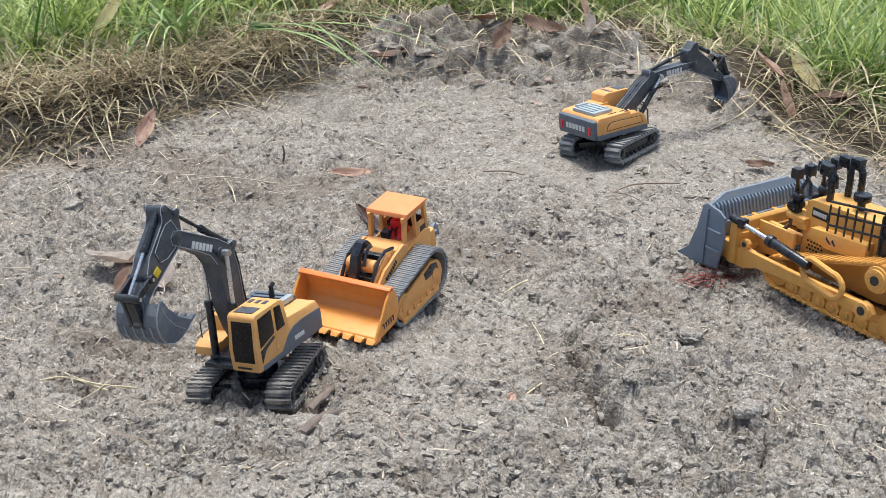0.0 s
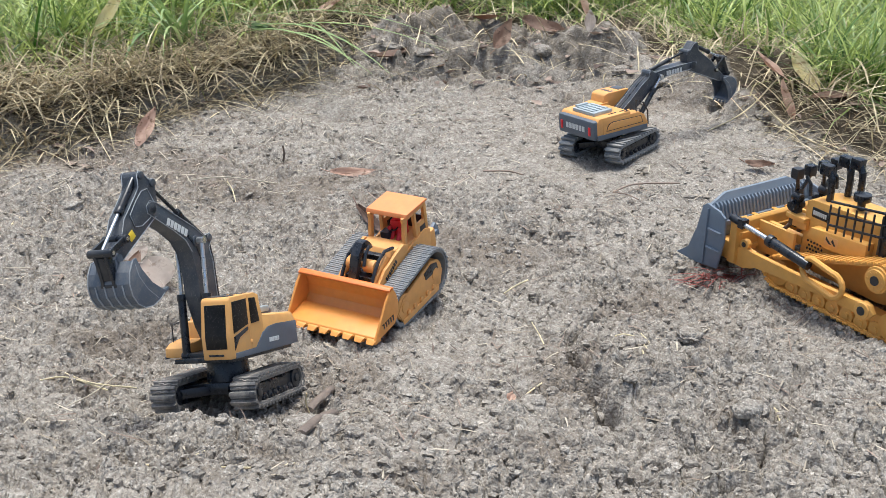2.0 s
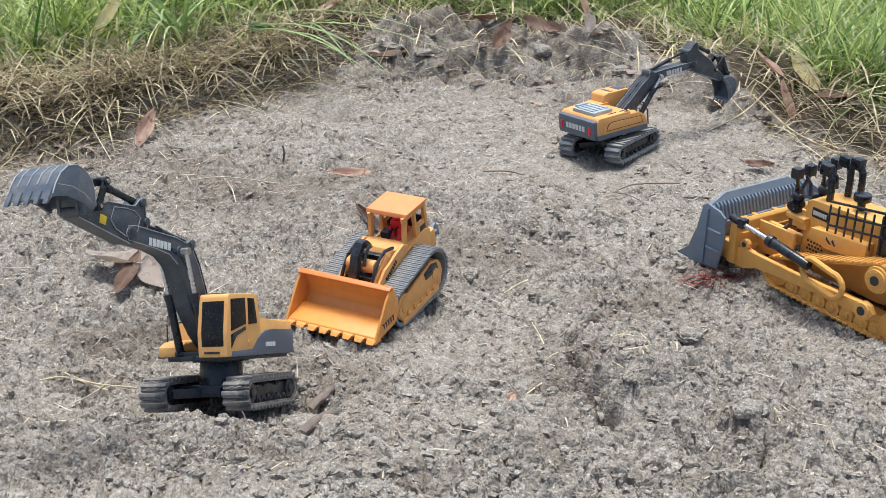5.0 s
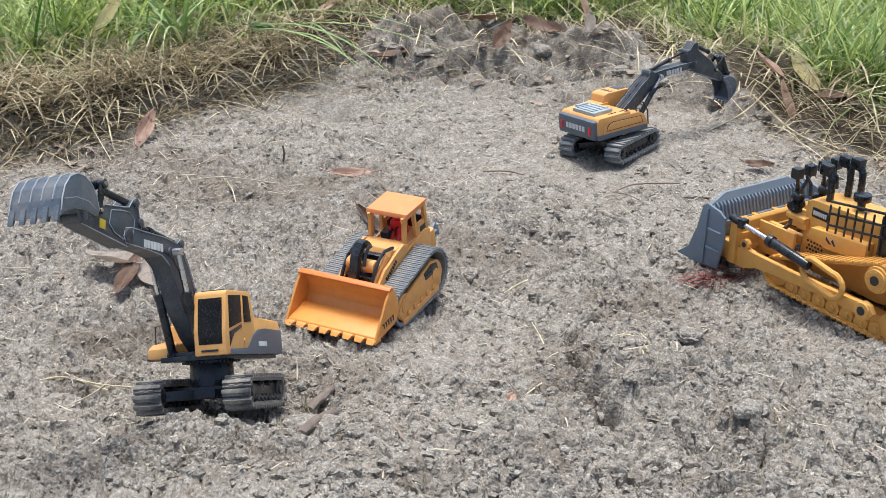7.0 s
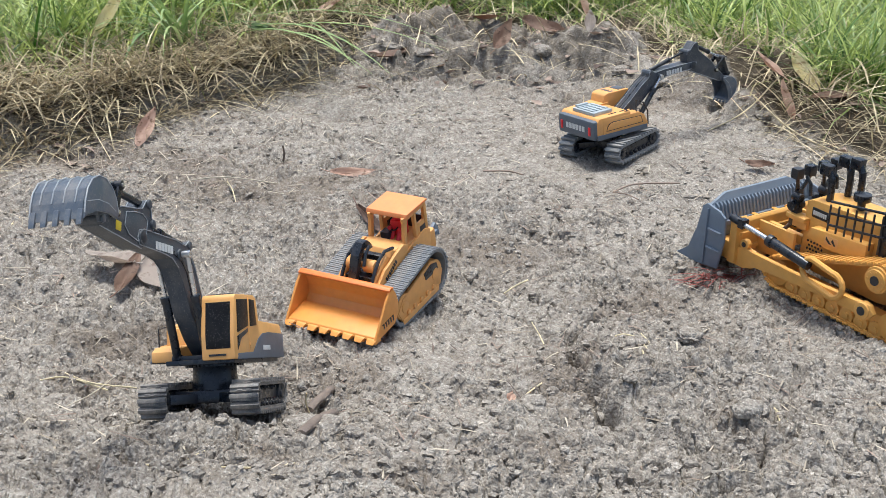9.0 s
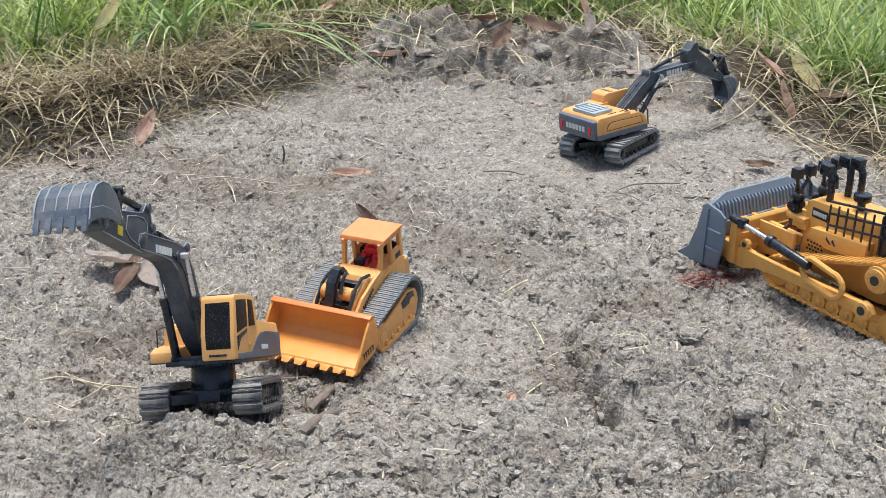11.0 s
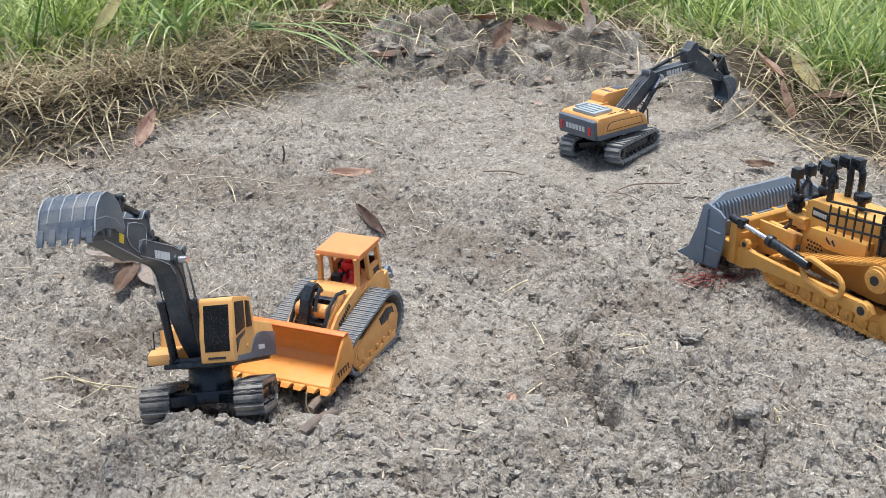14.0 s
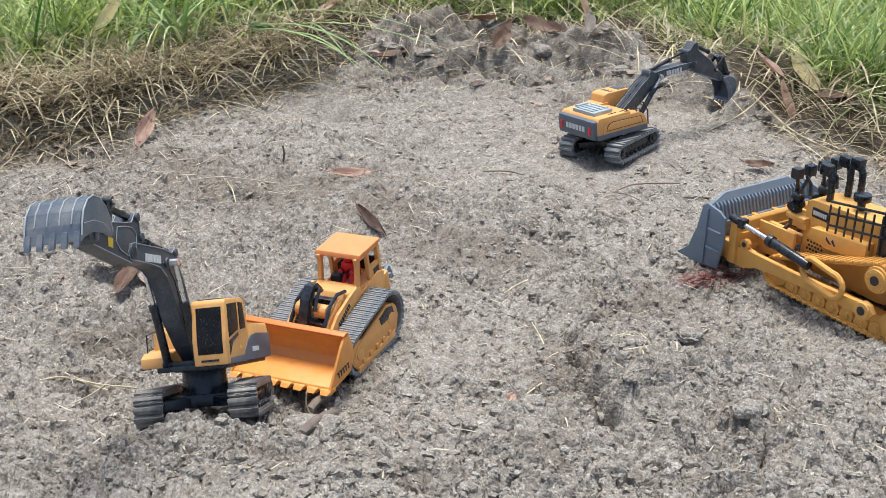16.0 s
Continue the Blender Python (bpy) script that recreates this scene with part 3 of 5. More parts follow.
    for x, z, r in ((0, 0, 4.6), (-15, 13, 3.2), (-8, 26, 3.2), (57, 0, 4.0)):
        rod(bm, (x, -11, z), (x, 7, z), r, 16, bevel=0.5)
    stick = part("stick", bm, CHARCOAL, thing, "dusty charcoal dipper stick")
    bm = shape()
    slab(bm, [(-6, 3), (-7, 14), (0, 17), (10, 16), (23, 13), (25, 3), (18, -2), (6, -4)], 4.8, 5.6, 0.3)
    part("stiffener", bm, CHARCOAL, stick)
    for side in (5.2, -9.2):
        bm = shape()
        tube(bm, [(x, side, z) for x, z in ((-17, 9), (-18, 15), (-14, 17), (-12, 25), (-9, 29.5), (-5, 28), (0, 21), (8, 19), (30, 15), (40, 9), (57, 5))], 0.42, 5)
        tube(bm, [(x, side, z) for x, z in ((57, -5), (28, -6.5), (0, -8))], 0.42, 5)
        part("edge_trim", bm, WORN, stick, "scuffed bright edge")
    bm = shape()
    tube(bm, [(x, 5.7, z) for x, z in ((-6, 3), (-7, 14), (0, 17), (10, 16), (23, 13), (25, 3), (18, -2), (6, -4), (-6, 3))], 0.4, 5)
    part("edge_trim", bm, WORN, stick, "scuffed bright edge")
    bm = shape()
    block(bm, 29, 36, 4.6, 5.5, -2.5, 4, 0.2)
    part("sticker", bm, STICKER, stick, "small worn yellow sticker")
    bm = shape()
    bucket_shell(bm)
    for y in (-10, 6):
        slab(bm, [(-4, -3), (-4, 4), (2, 10), (7, 18), (11, 17), (6, 4), (4, -3)], y - 1.2, y + 1.2, 0.4)
    rod(bm, (0, -12, 0), (0, 8, 0), 3.6, 14, bevel=0.4)
    bmesh.ops.scale(bm, vec=(0.93, 1, 0.92), verts=bm.verts)
    bucket = part("bucket", bm, BUCKET_GREY, thing, "scuffed dark grey digging bucket")
    for k in range(5):
        bm = shape()
        y = -16.4 + k * 8.2
        slab(bm, [(44.5, 3), (47.6, 3), (49.8, -4), (51.2, -8), (49.2, -8), (46.5, -3)], y - 1.9, y + 1.9, 0.4)
        bmesh.ops.scale(bm, vec=(0.93, 1, 0.92), verts=bm.verts)
        part("tooth", bm, BUCKET_GREY, bucket)
    for k in range(4):
        bm = shape()
        y = -12.3 + k * 8.2
        curve = [(8, 21), (16, 26.5), (25, 28), (34.6, 24.9), (41.8, 17.4), (45.8, 8)]
        slab(bm, curve + [(44.5, 8), (40.5, 16.8), (33.8, 23.5), (25, 26.5), (16, 25), (9, 20)], y - 0.45, y + 0.45, 0.1)
        bmesh.ops.scale(bm, vec=(0.93, 1, 0.92), verts=bm.verts)
        part("wear_strip", bm, WORN, bucket)
    for side in (-19.2, 19.2):
        bm = shape()
        curve = [(1, 2), (3, 12), (8, 20), (16, 25.5), (25, 27), (34, 24), (41, 17), (45, 8), (47, 0)]
        tube(bm, [(x, side, z) for x, z in curve], 0.55, 6)
        tube(bm, [(5, side, 3), (14, side, 8), (28, side, 10), (43, side, 8)], 0.45, 6)
        bmesh.ops.scale(bm, vec=(0.93, 1, 0.92), verts=bm.verts)
        part("side_rim", bm, WORN, bucket, "scuffed bright edge")
    # rams: barrel from its foot, rod from its far pin
    rams = []
    for name, length, r in (("boom", 50, 3.3), ("boom", 50, 3.3), ("stick", 40, 2.7), ("bucket", 36, 2.6)):
        bm = shape()
        rod(bm, (0, 0, 0), (length, 0, 0), r, 14, bevel=0.4)
        rod(bm, (length - 5, 0, 0), (length, 0, 0), r * 1.2, 14, bevel=0.3)
        rod(bm, (0, -r * 1.1, 0), (0, r * 1.1, 0), r * 0.9, 12)
        barrel = part(name + "_ram_barrel", bm, BLACK, thing, "black hydraulic cylinder")
        bm = shape()
        rod(bm, (0, 0, 0), (-56, 0, 0), r * 0.55, 12)
        rod(bm, (0, -r, 0), (0, r, 0), r * 0.85, 12)
        rams.append((barrel, part(name + "_ram_rod", bm, CHROME if name != "stick" else BLACK, thing, "")))
    bm = shape()
    for y in (-7, 3):
        slab(bm, [(0, -3.2), (12, -2.4), (26, -3.0), (28, 0), (26, 3.0), (12, 2.4), (0, 3.2), (-3, 0)], y - 1.3, y + 1.3, 0.5)
    block(bm, 3, 21, -7, 3, -2.6, 2.0, 0.8)
    for x in (0, 25):
        rod(bm, (x, -9.5, 0), (x, 5.5, 0), 3.0, 12, bevel=0.4)
    link = part("bucket_link", bm, BLACK, thing)
    bm = shape()
    for y in (-10.6, 6.6):
        slab(bm, [(-3, -2.8), (10, -2.2), (20, -2.8), (23, 0), (20, 2.8), (10, 2.4), (-3, 2.8)], y - 1.1, y + 1.1, 0.5)
    for x in (0, 20):
        rod(bm, (x, -13, 0), (x, 9, 0), 3.2, 14, bevel=0.5)
    rocker = part("rocker_link", bm, BLACK, thing)
    for x in (0, 20):
        for y in (-13.2, 9.2):
            bm = shape()
            rod(bm, (x, y - 0.4, 0), (x, y + 0.4, 0), 1.6, 10)
            part("pin", bm, CHROME, rocker, "bright pin end")
    return dict(rocker=rocker, thing=thing, house=house, boom=boom, stick=stick, bucket=bucket, rams=rams, link=link)


def arm_poses(slew, boom, stick, bucket, drop=0.0, foot=BOOM_FOOT, long=BOOM_LONG, squash=1.0):
    """The poses of house, boom, stick, bucket, rams and link in the excavator's space, from four angles in degrees."""
    turn = pose(0, 0, -drop / 1000, 0, 0, slew)

    def at(p, angle, y):
        return turn @ turned(angle, p.x / 1000, y / 1000, p.z / 1000)

    def arm(angle, x, z):
        c, s = math.cos(radians(angle)), math.sin(radians(angle))
        return Vector((x * c - z * s, 0, x * s + z * c))

    tip = foot + arm(boom, long, 0)
    hinge = tip + arm(stick, STICK_LONG, 0)
    curl = min(1.0, max(0.0, (bucket - stick + 103) / 92))
    pivot = tip + arm(stick, 43, 7)
    swing = stick + 8 + 92 * curl
    knee = pivot + arm(swing, 20, 0)
    reach = long / BOOM_LONG
    out = dict(house=turn, boom=at(foot, boom, -2), stick=at(tip, stick, -2), bucket=at(hinge, bucket, -2), rams=[], rocker=at(pivot, swing, 0))
    lug, eye = foot + arm(boom, 88.8 * reach, 26.8 * squash), foot + arm(boom, 79.5 * reach, 43 * squash)
    pairs = ((Vector((33.6, 0, 44)), lug, -15), (Vector((33.6, 0, 44)), lug, 9.5), (eye, tip + arm(stick, -15, 13), -2), (tip + arm(stick, -8, 26), knee, -2))
    for p, q, y in pairs:
        angle = math.degrees(math.atan2(q.z - p.z, q.x - p.x))
        out["rams"].append((at(p, angle, y), at(q, angle, y)))
    ear = hinge + arm(bucket, 7, 15)
    out["link"] = at(knee, math.degrees(math.atan2(ear.z - knee.z, ear.x - knee.x)), 0)
    return out


def set_arm(made, poses):
    for key in ("house", "boom", "stick", "bucket", "link", "rocker"):
        made[key].matrix_basis = poses[key]
    for (barrel, rod_ob), (a, b) in zip(made["rams"], poses["rams"]):
        barrel.matrix_basis, rod_ob.matrix_basis = a, b


digger = excavator("amber and grey toy excavator with dusty black crawler tracks", pose(-0.158, 0.933, -0.008, 5.6, -2.0, -102.3), pose(0, 0, 0), AMBER, GREY, RUBBER, GREY)
far_digger = excavator("yellow toy excavator with grey counterweight and silver engine cover", pose(0.2194, 1.5314, 0.0206, -3, -4, 33), pose(0, 0, 0, 0, 0, 17), YELLOW, GREY, GREY_RUBBER, SILVER, 82.0, 66.0, 1.09, 0.66)
set_arm(far_digger, arm_poses(-1, 19.9, -28, -72, 9, Vector((-8, 0, 46)), 153.7, 0.66))
far_digger["bucket"].scale = (0.78, 0.74, 0.78)


# ---- toy track loader ----
def loader(m):
    thing = tagged(new("toy_track_loader"), "orange-yellow toy crawler loader with a wide orange bucket", "toy loader")
    thing.matrix_basis = m
    for y in (-35.5, 35.5):
        wheels = [(-24, 24, 14), (34, 21, 13)] + [(x, 6.5, 4.2) for x in (-14, -2, 10, 22)]
        track(thing, [(-22, 26, 23), (36, 22, 17)], y, 22, 46, GREY_RUBBER, YELLOW, wheels, 0.9, "ribbed grey rubber track")
        bm = shape()
        side = 1 if y > 0 else -1
        slab(bm, [(-32, 8), (-38, 22), (-32, 36), (-18, 41), (0, 37), (36, 30), (46, 20), (40, 7)], y + side * 6, y + side * 9.2, 1.4)
        part("side_plate", bm, YELLOW, thing)
        # Black slab on the plate puts the shade of an open frame into colour.
        bm = shape()
        slab(bm, [(-30, 26), (-28, 35), (-18, 38.4), (-4, 35), (-6, 27)], y + side * 9.0, y + side * 9.7, 0.2)
        part("opening_shade", bm, BLACK, thing)
        bm = shape()
        slab(bm, [(-26, 5), (-27, 11), (40, 10.5), (42, 5)], y + side * 8.6, y + side * 10.6, 0.6)
        for k in range(5):
            rod(bm, (-18 + 12 * k, y + side * 9, 13), (-18 + 12 * k, y + side * 10.8, 13), 2.6, 12, bevel=0.4)
        part("roller_guard", bm, YELLOW, thing)
    bm = shape()
    slab(bm, [(-58, 18), (-60, 52), (-50, 56), (-14, 50), (8, 47), (38, 38), (46, 28), (40, 14), (-40, 12)], -22, 22, 1.4)
    body = part("body", bm, YELLOW, thing)
    for y in (-22, 22):
        bm = shape()
        slab(bm, [(-12, 46), (-15, 58), (-8, 62), (8, 58), (28, 53), (44, 42), (50, 34), (46, 28), (30, 40), (10, 46)], y - 1.6, y + 1.6, 0.8)
        panel = part("hood_side", bm, YELLOW, body)
        bm = shape()
        for k in range(7):
            block(bm, 3.4 * k, 3.4 * k + 2.3, y * 1.08 - 0.3, y * 1.08 + 0.3, -2.0, 2.0, 0)
        part("lettering", bm, BLACK, body, "row of small plain dark bars").matrix_basis = turned(-24, 0.008, 0, 0.0525)
        bm = shape()
        tube(bm, [(2, y * 0.78, 62), (16, y * 0.78, 66), (28, y * 0.78, 62), (40, y * 0.78, 51), (46, y * 0.78, 42)], 1.7)
        part("hose", bm, BLACK, body, "black curved hose")
    bm = shape()
    for a, b in ((-15.5, -7.5), (3.5, 15.5)):
        rod(bm, (30, a, 56), (30, b, 56), 6.4, 20, bevel=1.0)
    rod(bm, (30, -16, 56), (30, 16, 56), 3.0, 16)
    part("cross_shaft", bm, YELLOW, body)
    # Solid black blocks; their colour stands for the shade between the lift arms.
    bm = shape()
    block(bm, 8, 40, -15, 15, 40, 49, 1.0)
    block(bm, 8, 14, -12, 12, 48, 58, 1.0)
    part("linkage_shade_block", bm, BLACK, body, "solid black block for the shade between the lift arms")
    bm = shape()
    slab(bm, [(14, 70), (20, 78), (28, 79), (38, 70), (52, 40), (48, 38), (34, 66), (27, 73), (21, 72), (17, 66)], -6.6, 2.6, 0.8)
    tube(bm, [(18, 4, 70), (24, 6, 74), (32, 7, 70), (38, 7, 60)], 1.6)
    part("tilt_lever", bm, BLACK, thing, "glossy black tilt lever")
    for y in (-17, 17):
        bm = shape()
        slab(bm, [(12, 56), (16, 62), (38, 50), (50, 38), (51, 28), (46, 28), (36, 42)], y - 2.4, y + 2.4, 0.8)
        part("lift_arm", bm, YELLOW, thing)
    bm = shape()
    slab(bm, [(-15, 60), (-15, 54), (-2, 48), (8, 53), (2, 60)], -20, 20, 0.8)
    part("dashboard", bm, YELLOW, thing)
    # open cab on posts
    cab_x0, cab_x1, cab_w, roof = -57.0, -21.0, 21.0, 84.0
    for x, w in ((cab_x1, 5.0), (-37, 3.4), (cab_x0 + 1, 4.6)):
        for y in (-cab_w + 2, cab_w - 2):
            bm = shape()
            lean = 7 if x == cab_x1 else 0
            slab(bm, [(x + lean - w / 2, 48), (x - w / 2, roof), (x + w / 2, roof), (x + lean + w / 2, 48)], y - 1.9, y + 1.9, 0.6)
            part("cab_post", bm, YELLOW, thing)
    for y in (-cab_w + 2, cab_w - 2):
        bm = shape()
        block(bm, -57, -16, y - 1.3, y + 1.3, 44, 54, 0.6)
        block(bm, -57, -38, y - 1.3, y + 1.3, 53, 66, 0.6)
        block(bm, -57, -16, y - 1.5, y + 1.5, 79, 84, 0.6)
        part("cab_side", bm, YELLOW, thing)
        bm = shape()
        block(bm, -54, -44, y - 1.5, y + 1.5, 55, 61, 0.4)
        part("vent", bm, BLACK, thing)
    bm = shape()
    block(bm, cab_x0, cab_x1, -cab_w + 2, cab_w - 2, 44, 47.5, 0.5)
    block(bm, cab_x0, cab_x0 + 2, -cab_w + 2, cab_w - 2, 44, 68, 0.5)
    part("cab_floor", bm, BLACK, thing)
    bm = shape()
    slab(bm, [(cab_x0 - 2, roof), (cab_x0 - 1, roof + 2.6), (cab_x1 + 1, roof + 3.2), (cab_x1 + 3, roof - 1), (cab_x1 + 1, roof - 1)], -23, 23, 0.9)
    part("roof", bm, ROOF, thing, "flat orange cab roof")
    bm = shape()
    block(bm, -52, -38, -9, 9, 47, 52, 1.2)
    block(bm, -55, -51, -9, 9, 50, 66, 1.2)
    part("seat", bm, BLACK, thing)
    bm = shape()
    block(bm, -34, -24, -14, -4, 47, 60, 1.0)
    tube(bm, [(-33 + 4 * math.cos(a), -4 + 5 * math.sin(a), 62 - 1.6 * math.cos(a)) for a in (k * math.tau / 14 for k in range(15))], 0.8, 6)
    part("steering_console", bm, BLACK, thing)
    bm = shape()
    block(bm, -72, -58, -20, 20, 24, 46, 3.0)
    part("engine_box", bm, YELLOW, thing)
    bm = shape()
    for y in (-14, 0, 14):
        slab(bm, [(-71, 36), (-71, 42), (-80, 46), (-84, 38), (-86, 30), (-83, 30), (-80, 40), (-76, 38)], y - 1.8, y + 1.8, 0.5)
    block(bm, -76, -71, -20, 20, 36, 41, 0.8)
    part("rear_ripper", bm, STEEL_GREY, thing, "dark grey ripper claws")
    # bucket
    bm = shape()
    half = 49.4
    outer = [(58, 57), (54, 50), (52, 40), (54, 29), (62, 22), (94, 20.5)]
    inner = [(94, 22.3), (64, 24.4), (57, 31), (55.4, 40), (57, 49), (60.5, 56)]
    slab(bm, outer + inner, -half, half, 0.4)
    bucket = part("bucket", bm, BUCKET, thing, "wide orange-yellow loader bucket")
    bm = shape()
    slab(bm, [(64, 24.0), (66, 27.4), (92, 24.2), (94, 22.0)], -half + 1, half - 1, 0.5)
    part("cutting_plate", bm, BUCKET, bucket, "stepped floor plate")
    for y in (-half, half):
        bm = shape()
        slab(bm, [(58, 57), (54, 50), (52, 40), (54, 29), (62, 21.5), (94, 20.6), (95, 23), (70, 50), (62, 57)], y - 1.2, y + 1.2, 0.5)
        part("end_plate", bm, BUCKET, bucket)
    bm = shape()
    slab(bm, [(57, 54), (56.4, 57.6), (60, 59), (64.2, 57.8), (64.4, 56.2), (60, 55)], -half - 1.2, half + 1.2, 0.6)
    part("top_lip", bm, ORANGE, bucket, "orange upper lip")
    me = None
    for k in range(8):
        if me is None:
            bm = shape()
            slab(bm, [(88, 19.4), (88, 23.2), (95, 22.9), (99.5, 20.6), (95, 19.2)], -5.9, 5.9, 0.4)
            for v in bm.verts:
                v.co.y *= 1.0 if v.co.x < 94 else (0.84 if v.co.x < 97.5 else 0.62)
            me = mesh_from("tooth", bm, BUCKET)
        shared("tooth", me, bucket, pose(0, (-45.5 + 13 * k) / 1000, 0))
    bm = shape()
    for k in range(5):
        block(bm, 63 + 4 * k, 64.4 + 4 * k, half + 1.1, half + 1.6, 26.5, 32, 0)
        block(bm, 63 + 4 * k, 66 + 4 * k, half + 1.1, half + 1.6, 31, 32, 0)
    part("lettering", bm, BLACK, bucket, "row of small plain dark bars")
    return thing


def toy_driver(m):
    """The seated plastic driver, one plain shape."""
    bm = shape()
    block(bm, -44, -34, -8, 8, 51, 69, 2.4)
    bmesh.ops.create_icosphere(bm, subdivisions=2, radius=5.2, matrix=Matrix.Translation((-38, 0, 74)))
    for y in (-3.4, 3.4):
        tube(bm, [(-41, y, 54), (-32, y * 1.2, 57), (-27, y * 1.2, 50)], 2.8)
        tube(bm, [(-41, y * 1.9, 66), (-36, y * 2.4, 60), (-29, y * 1.6, 63)], 2.1)
    ob = new("toy_driver", mesh_from("toy_driver", bm, RED))
    ob.matrix_basis = m
    return tagged(ob, "plain red plastic driver doll seated in the loader", "doll")


LOADER_START = pose(-0.0556, 1.0933, 0.0059, 1.0, 9.9, -119.6)
front_loader = loader(LOADER_START)
driver = toy_driver(LOADER_START)


# ---- toy bulldozer ----
def bulldozer(m):
    thing = tagged(new("toy_bulldozer"), "yellow toy bulldozer with blue-grey blade and high-drive tracks", "toy bulldozer")
    thing.matrix_basis = m
    for y in (-38, 38):
        s = 1 if y > 0 else -1
        wheels = [(60, 19, 14), (-78, 19, 14)] + [(x, 10.0, 8.0) for x in (-62, -45, -28, -11, 6, 23, 40)]
        track(thing, [(60, 19, 15.5), (-78, 19, 15.5), (-57, 60, 14)], y, 22, 56, DOZER_YELLOW, DOZER_YELLOW, wheels, 1.0, "yellow plastic track")
        bm = shape()
        rod(bm, (-57, y - 4, 60), (-57, y + s * 13, 60), 13, 28, bevel=1.0)
        rod(bm, (-57, y + s * 12, 60), (-57, y + s * 15, 60), 10.5, 24, bevel=0.8)
        for k in range(8):
            a = k * math.tau / 8
            rod(bm, (-57 + 8 * math.cos(a), y + s * 14, 60 + 8 * math.sin(a)), (-57 + 8 * math.cos(a), y + s * 15.6, 60 + 8 * math.sin(a)), 1.0, 8)
        hub = part("drive_hub", bm, DOZER_YELLOW, thing)
        bm = shape()
        rod(bm, (-57, y + s * 14.6, 60), (-57, y + s * 16, 60), 4.6, 18)
        part("hub_cap", bm, BLACK, hub)
        # push arm along the outside
        bm = shape()
        slab(bm, [(116, 16), (118, 28), (106, 33), (104, 30), (96, 36), (84, 32), (30, 33), (-40, 36), (-60, 38), (-66, 30), (-60, 22), (-40, 26), (30, 23), (80, 20), (84, 15), (92, 15), (94, 12), (106, 12)], y + s * 15, y + s * 21, 1.2)
        arm = part("push_arm", bm, DOZER_YELLOW, thing)
        bm = shape()
        rod(bm, (-54, y + s * 14, 30), (-54, y + s * 23, 30), 8.2, 24, bevel=1.0)
        part("arm_boss", bm, DOZER_YELLOW, arm)
        bm = shape()
        rod(bm, (96, y + s * 16, 38), (96, y + s * 22, 38), 5.4, 18, bevel=0.8)
        part("arm_boss", bm, DOZER_YELLOW, arm)
        for px, pz, pr, a, b in ((-54, 30, 4.4, 22, 23.6), (110, 23, 4.6, 16, 22.5), (96, 38, 2.8, 21, 22.6)):
            bm = shape()
            rod(bm, (px, y + s * a, pz), (px, y + s * b, pz), pr, 18, bevel=0.4)
            part("pin", bm, BLACK, arm)
        bm = shape()
        ends = [(6, 46, -math.pi / 2 - 0.16), (-19, 41.5, math.pi / 2 - 0.16)]
        ring = [(cx + 12 * math.cos(a0 + k * math.pi / 8), y + s * 24, cz + 12 * math.sin(a0 + k * math.pi / 8)) for cx, cz, a0 in ends for k in range(9)]
        ring.append(ring[0])
        tube(bm, ring, 3.0, 8)
        part("tie_loop", bm, DOZER_YELLOW, arm)
        bm = shape()
        rod(bm, (62, y + s * 24, 56), (10, y + s * 25, 50), 5.0, 18, bevel=0.8)
        rod(bm, (64, y + s * 24, 56.3), (58, y + s * 24, 55.6), 6.2, 18, bevel=0.6)
        ram = part("tilt_ram", bm, BLACK, thing, "black tilt cylinder")
        bm = shape()
        rod(bm, (104, y + s * 23, 60), (60, y + s * 24, 56), 2.6, 14)
        part("tilt_ram_rod", bm, CHROME, ram)
        bm = shape()
        rod(bm, (116, y + s * 22, 61), (98, y + s * 23, 59.6), 4.2, 14, bevel=0.6)
        block(bm, 96, 104, y + s * 18, y + s * 27, 55, 65, 1.5)
        part("ram_end", bm, BLACK, ram)
        bm = shape()
        slab(bm, [(-90, 6), (66, 6), (62, 12), (40, 15), (-70, 15), (-88, 12)], y - 5, y + 5, 0.8)
        part("roller_frame", bm, DOZER_YELLOW, thing)
    # body and hood
    bm = shape()
    slab(bm, [(58, 28), (58, 92), (50, 95), (-30, 99), (-34, 70), (-96, 70), (-98, 30), (-40, 22), (40, 22)], -20, 20, 1.2)
    body = part("hood", bm, DOZER_YELLOW, thing)
    bm = shape()
    slab(bm, [(44, 62), (40, 72), (-26, 78), (-26, 60), (20, 57)], 19.6, 31, 1.0)
    slab(bm, [(44, 62), (40, 72), (-26, 78), (-26, 60), (20, 57)], -31, -19.6, 1.0)
    part("fender", bm, DOZER_YELLOW, body)
    bm = shape()
    block(bm, 57.2, 60, -17, 17, 34, 88, 0.6)
    part("grille", bm, BLACK, body)
    for k in range(8):
        bm = shape()
        block(bm, 59, 61.5, -16, 16, 37 + 6 * k, 39.4 + 6 * k, 0.4)
        part("grille_bar", bm, DOZER_YELLOW, body)
    bm = shape()
    for i in range(4):
        for j in range(5):
            rod(bm, (32 + 4 * j + 2 * (i % 2), 19.4, 40 + 4 * i), (32 + 4 * j + 2 * (i % 2), 20.5, 40 + 4 * i), 1.2, 8)
    part("vent_holes", bm, BLACK, body)
    bm = shape()
    block(bm, 30, 50, 19.8, 20.8, 78, 88, 0.3)
    plate = part("name_plate", bm, BLACK, body, "dark plate")
    lettering(plate, 32, 49, 20.9, 80.8, 85.2, 7)
    bm = shape()
    block(bm, 6, 22, 30.8, 31.4, 62, 71, 0.3)
    sticker = part("sticker", bm, AMBER, body, "yellow sticker with dark marks")
    bm = shape()
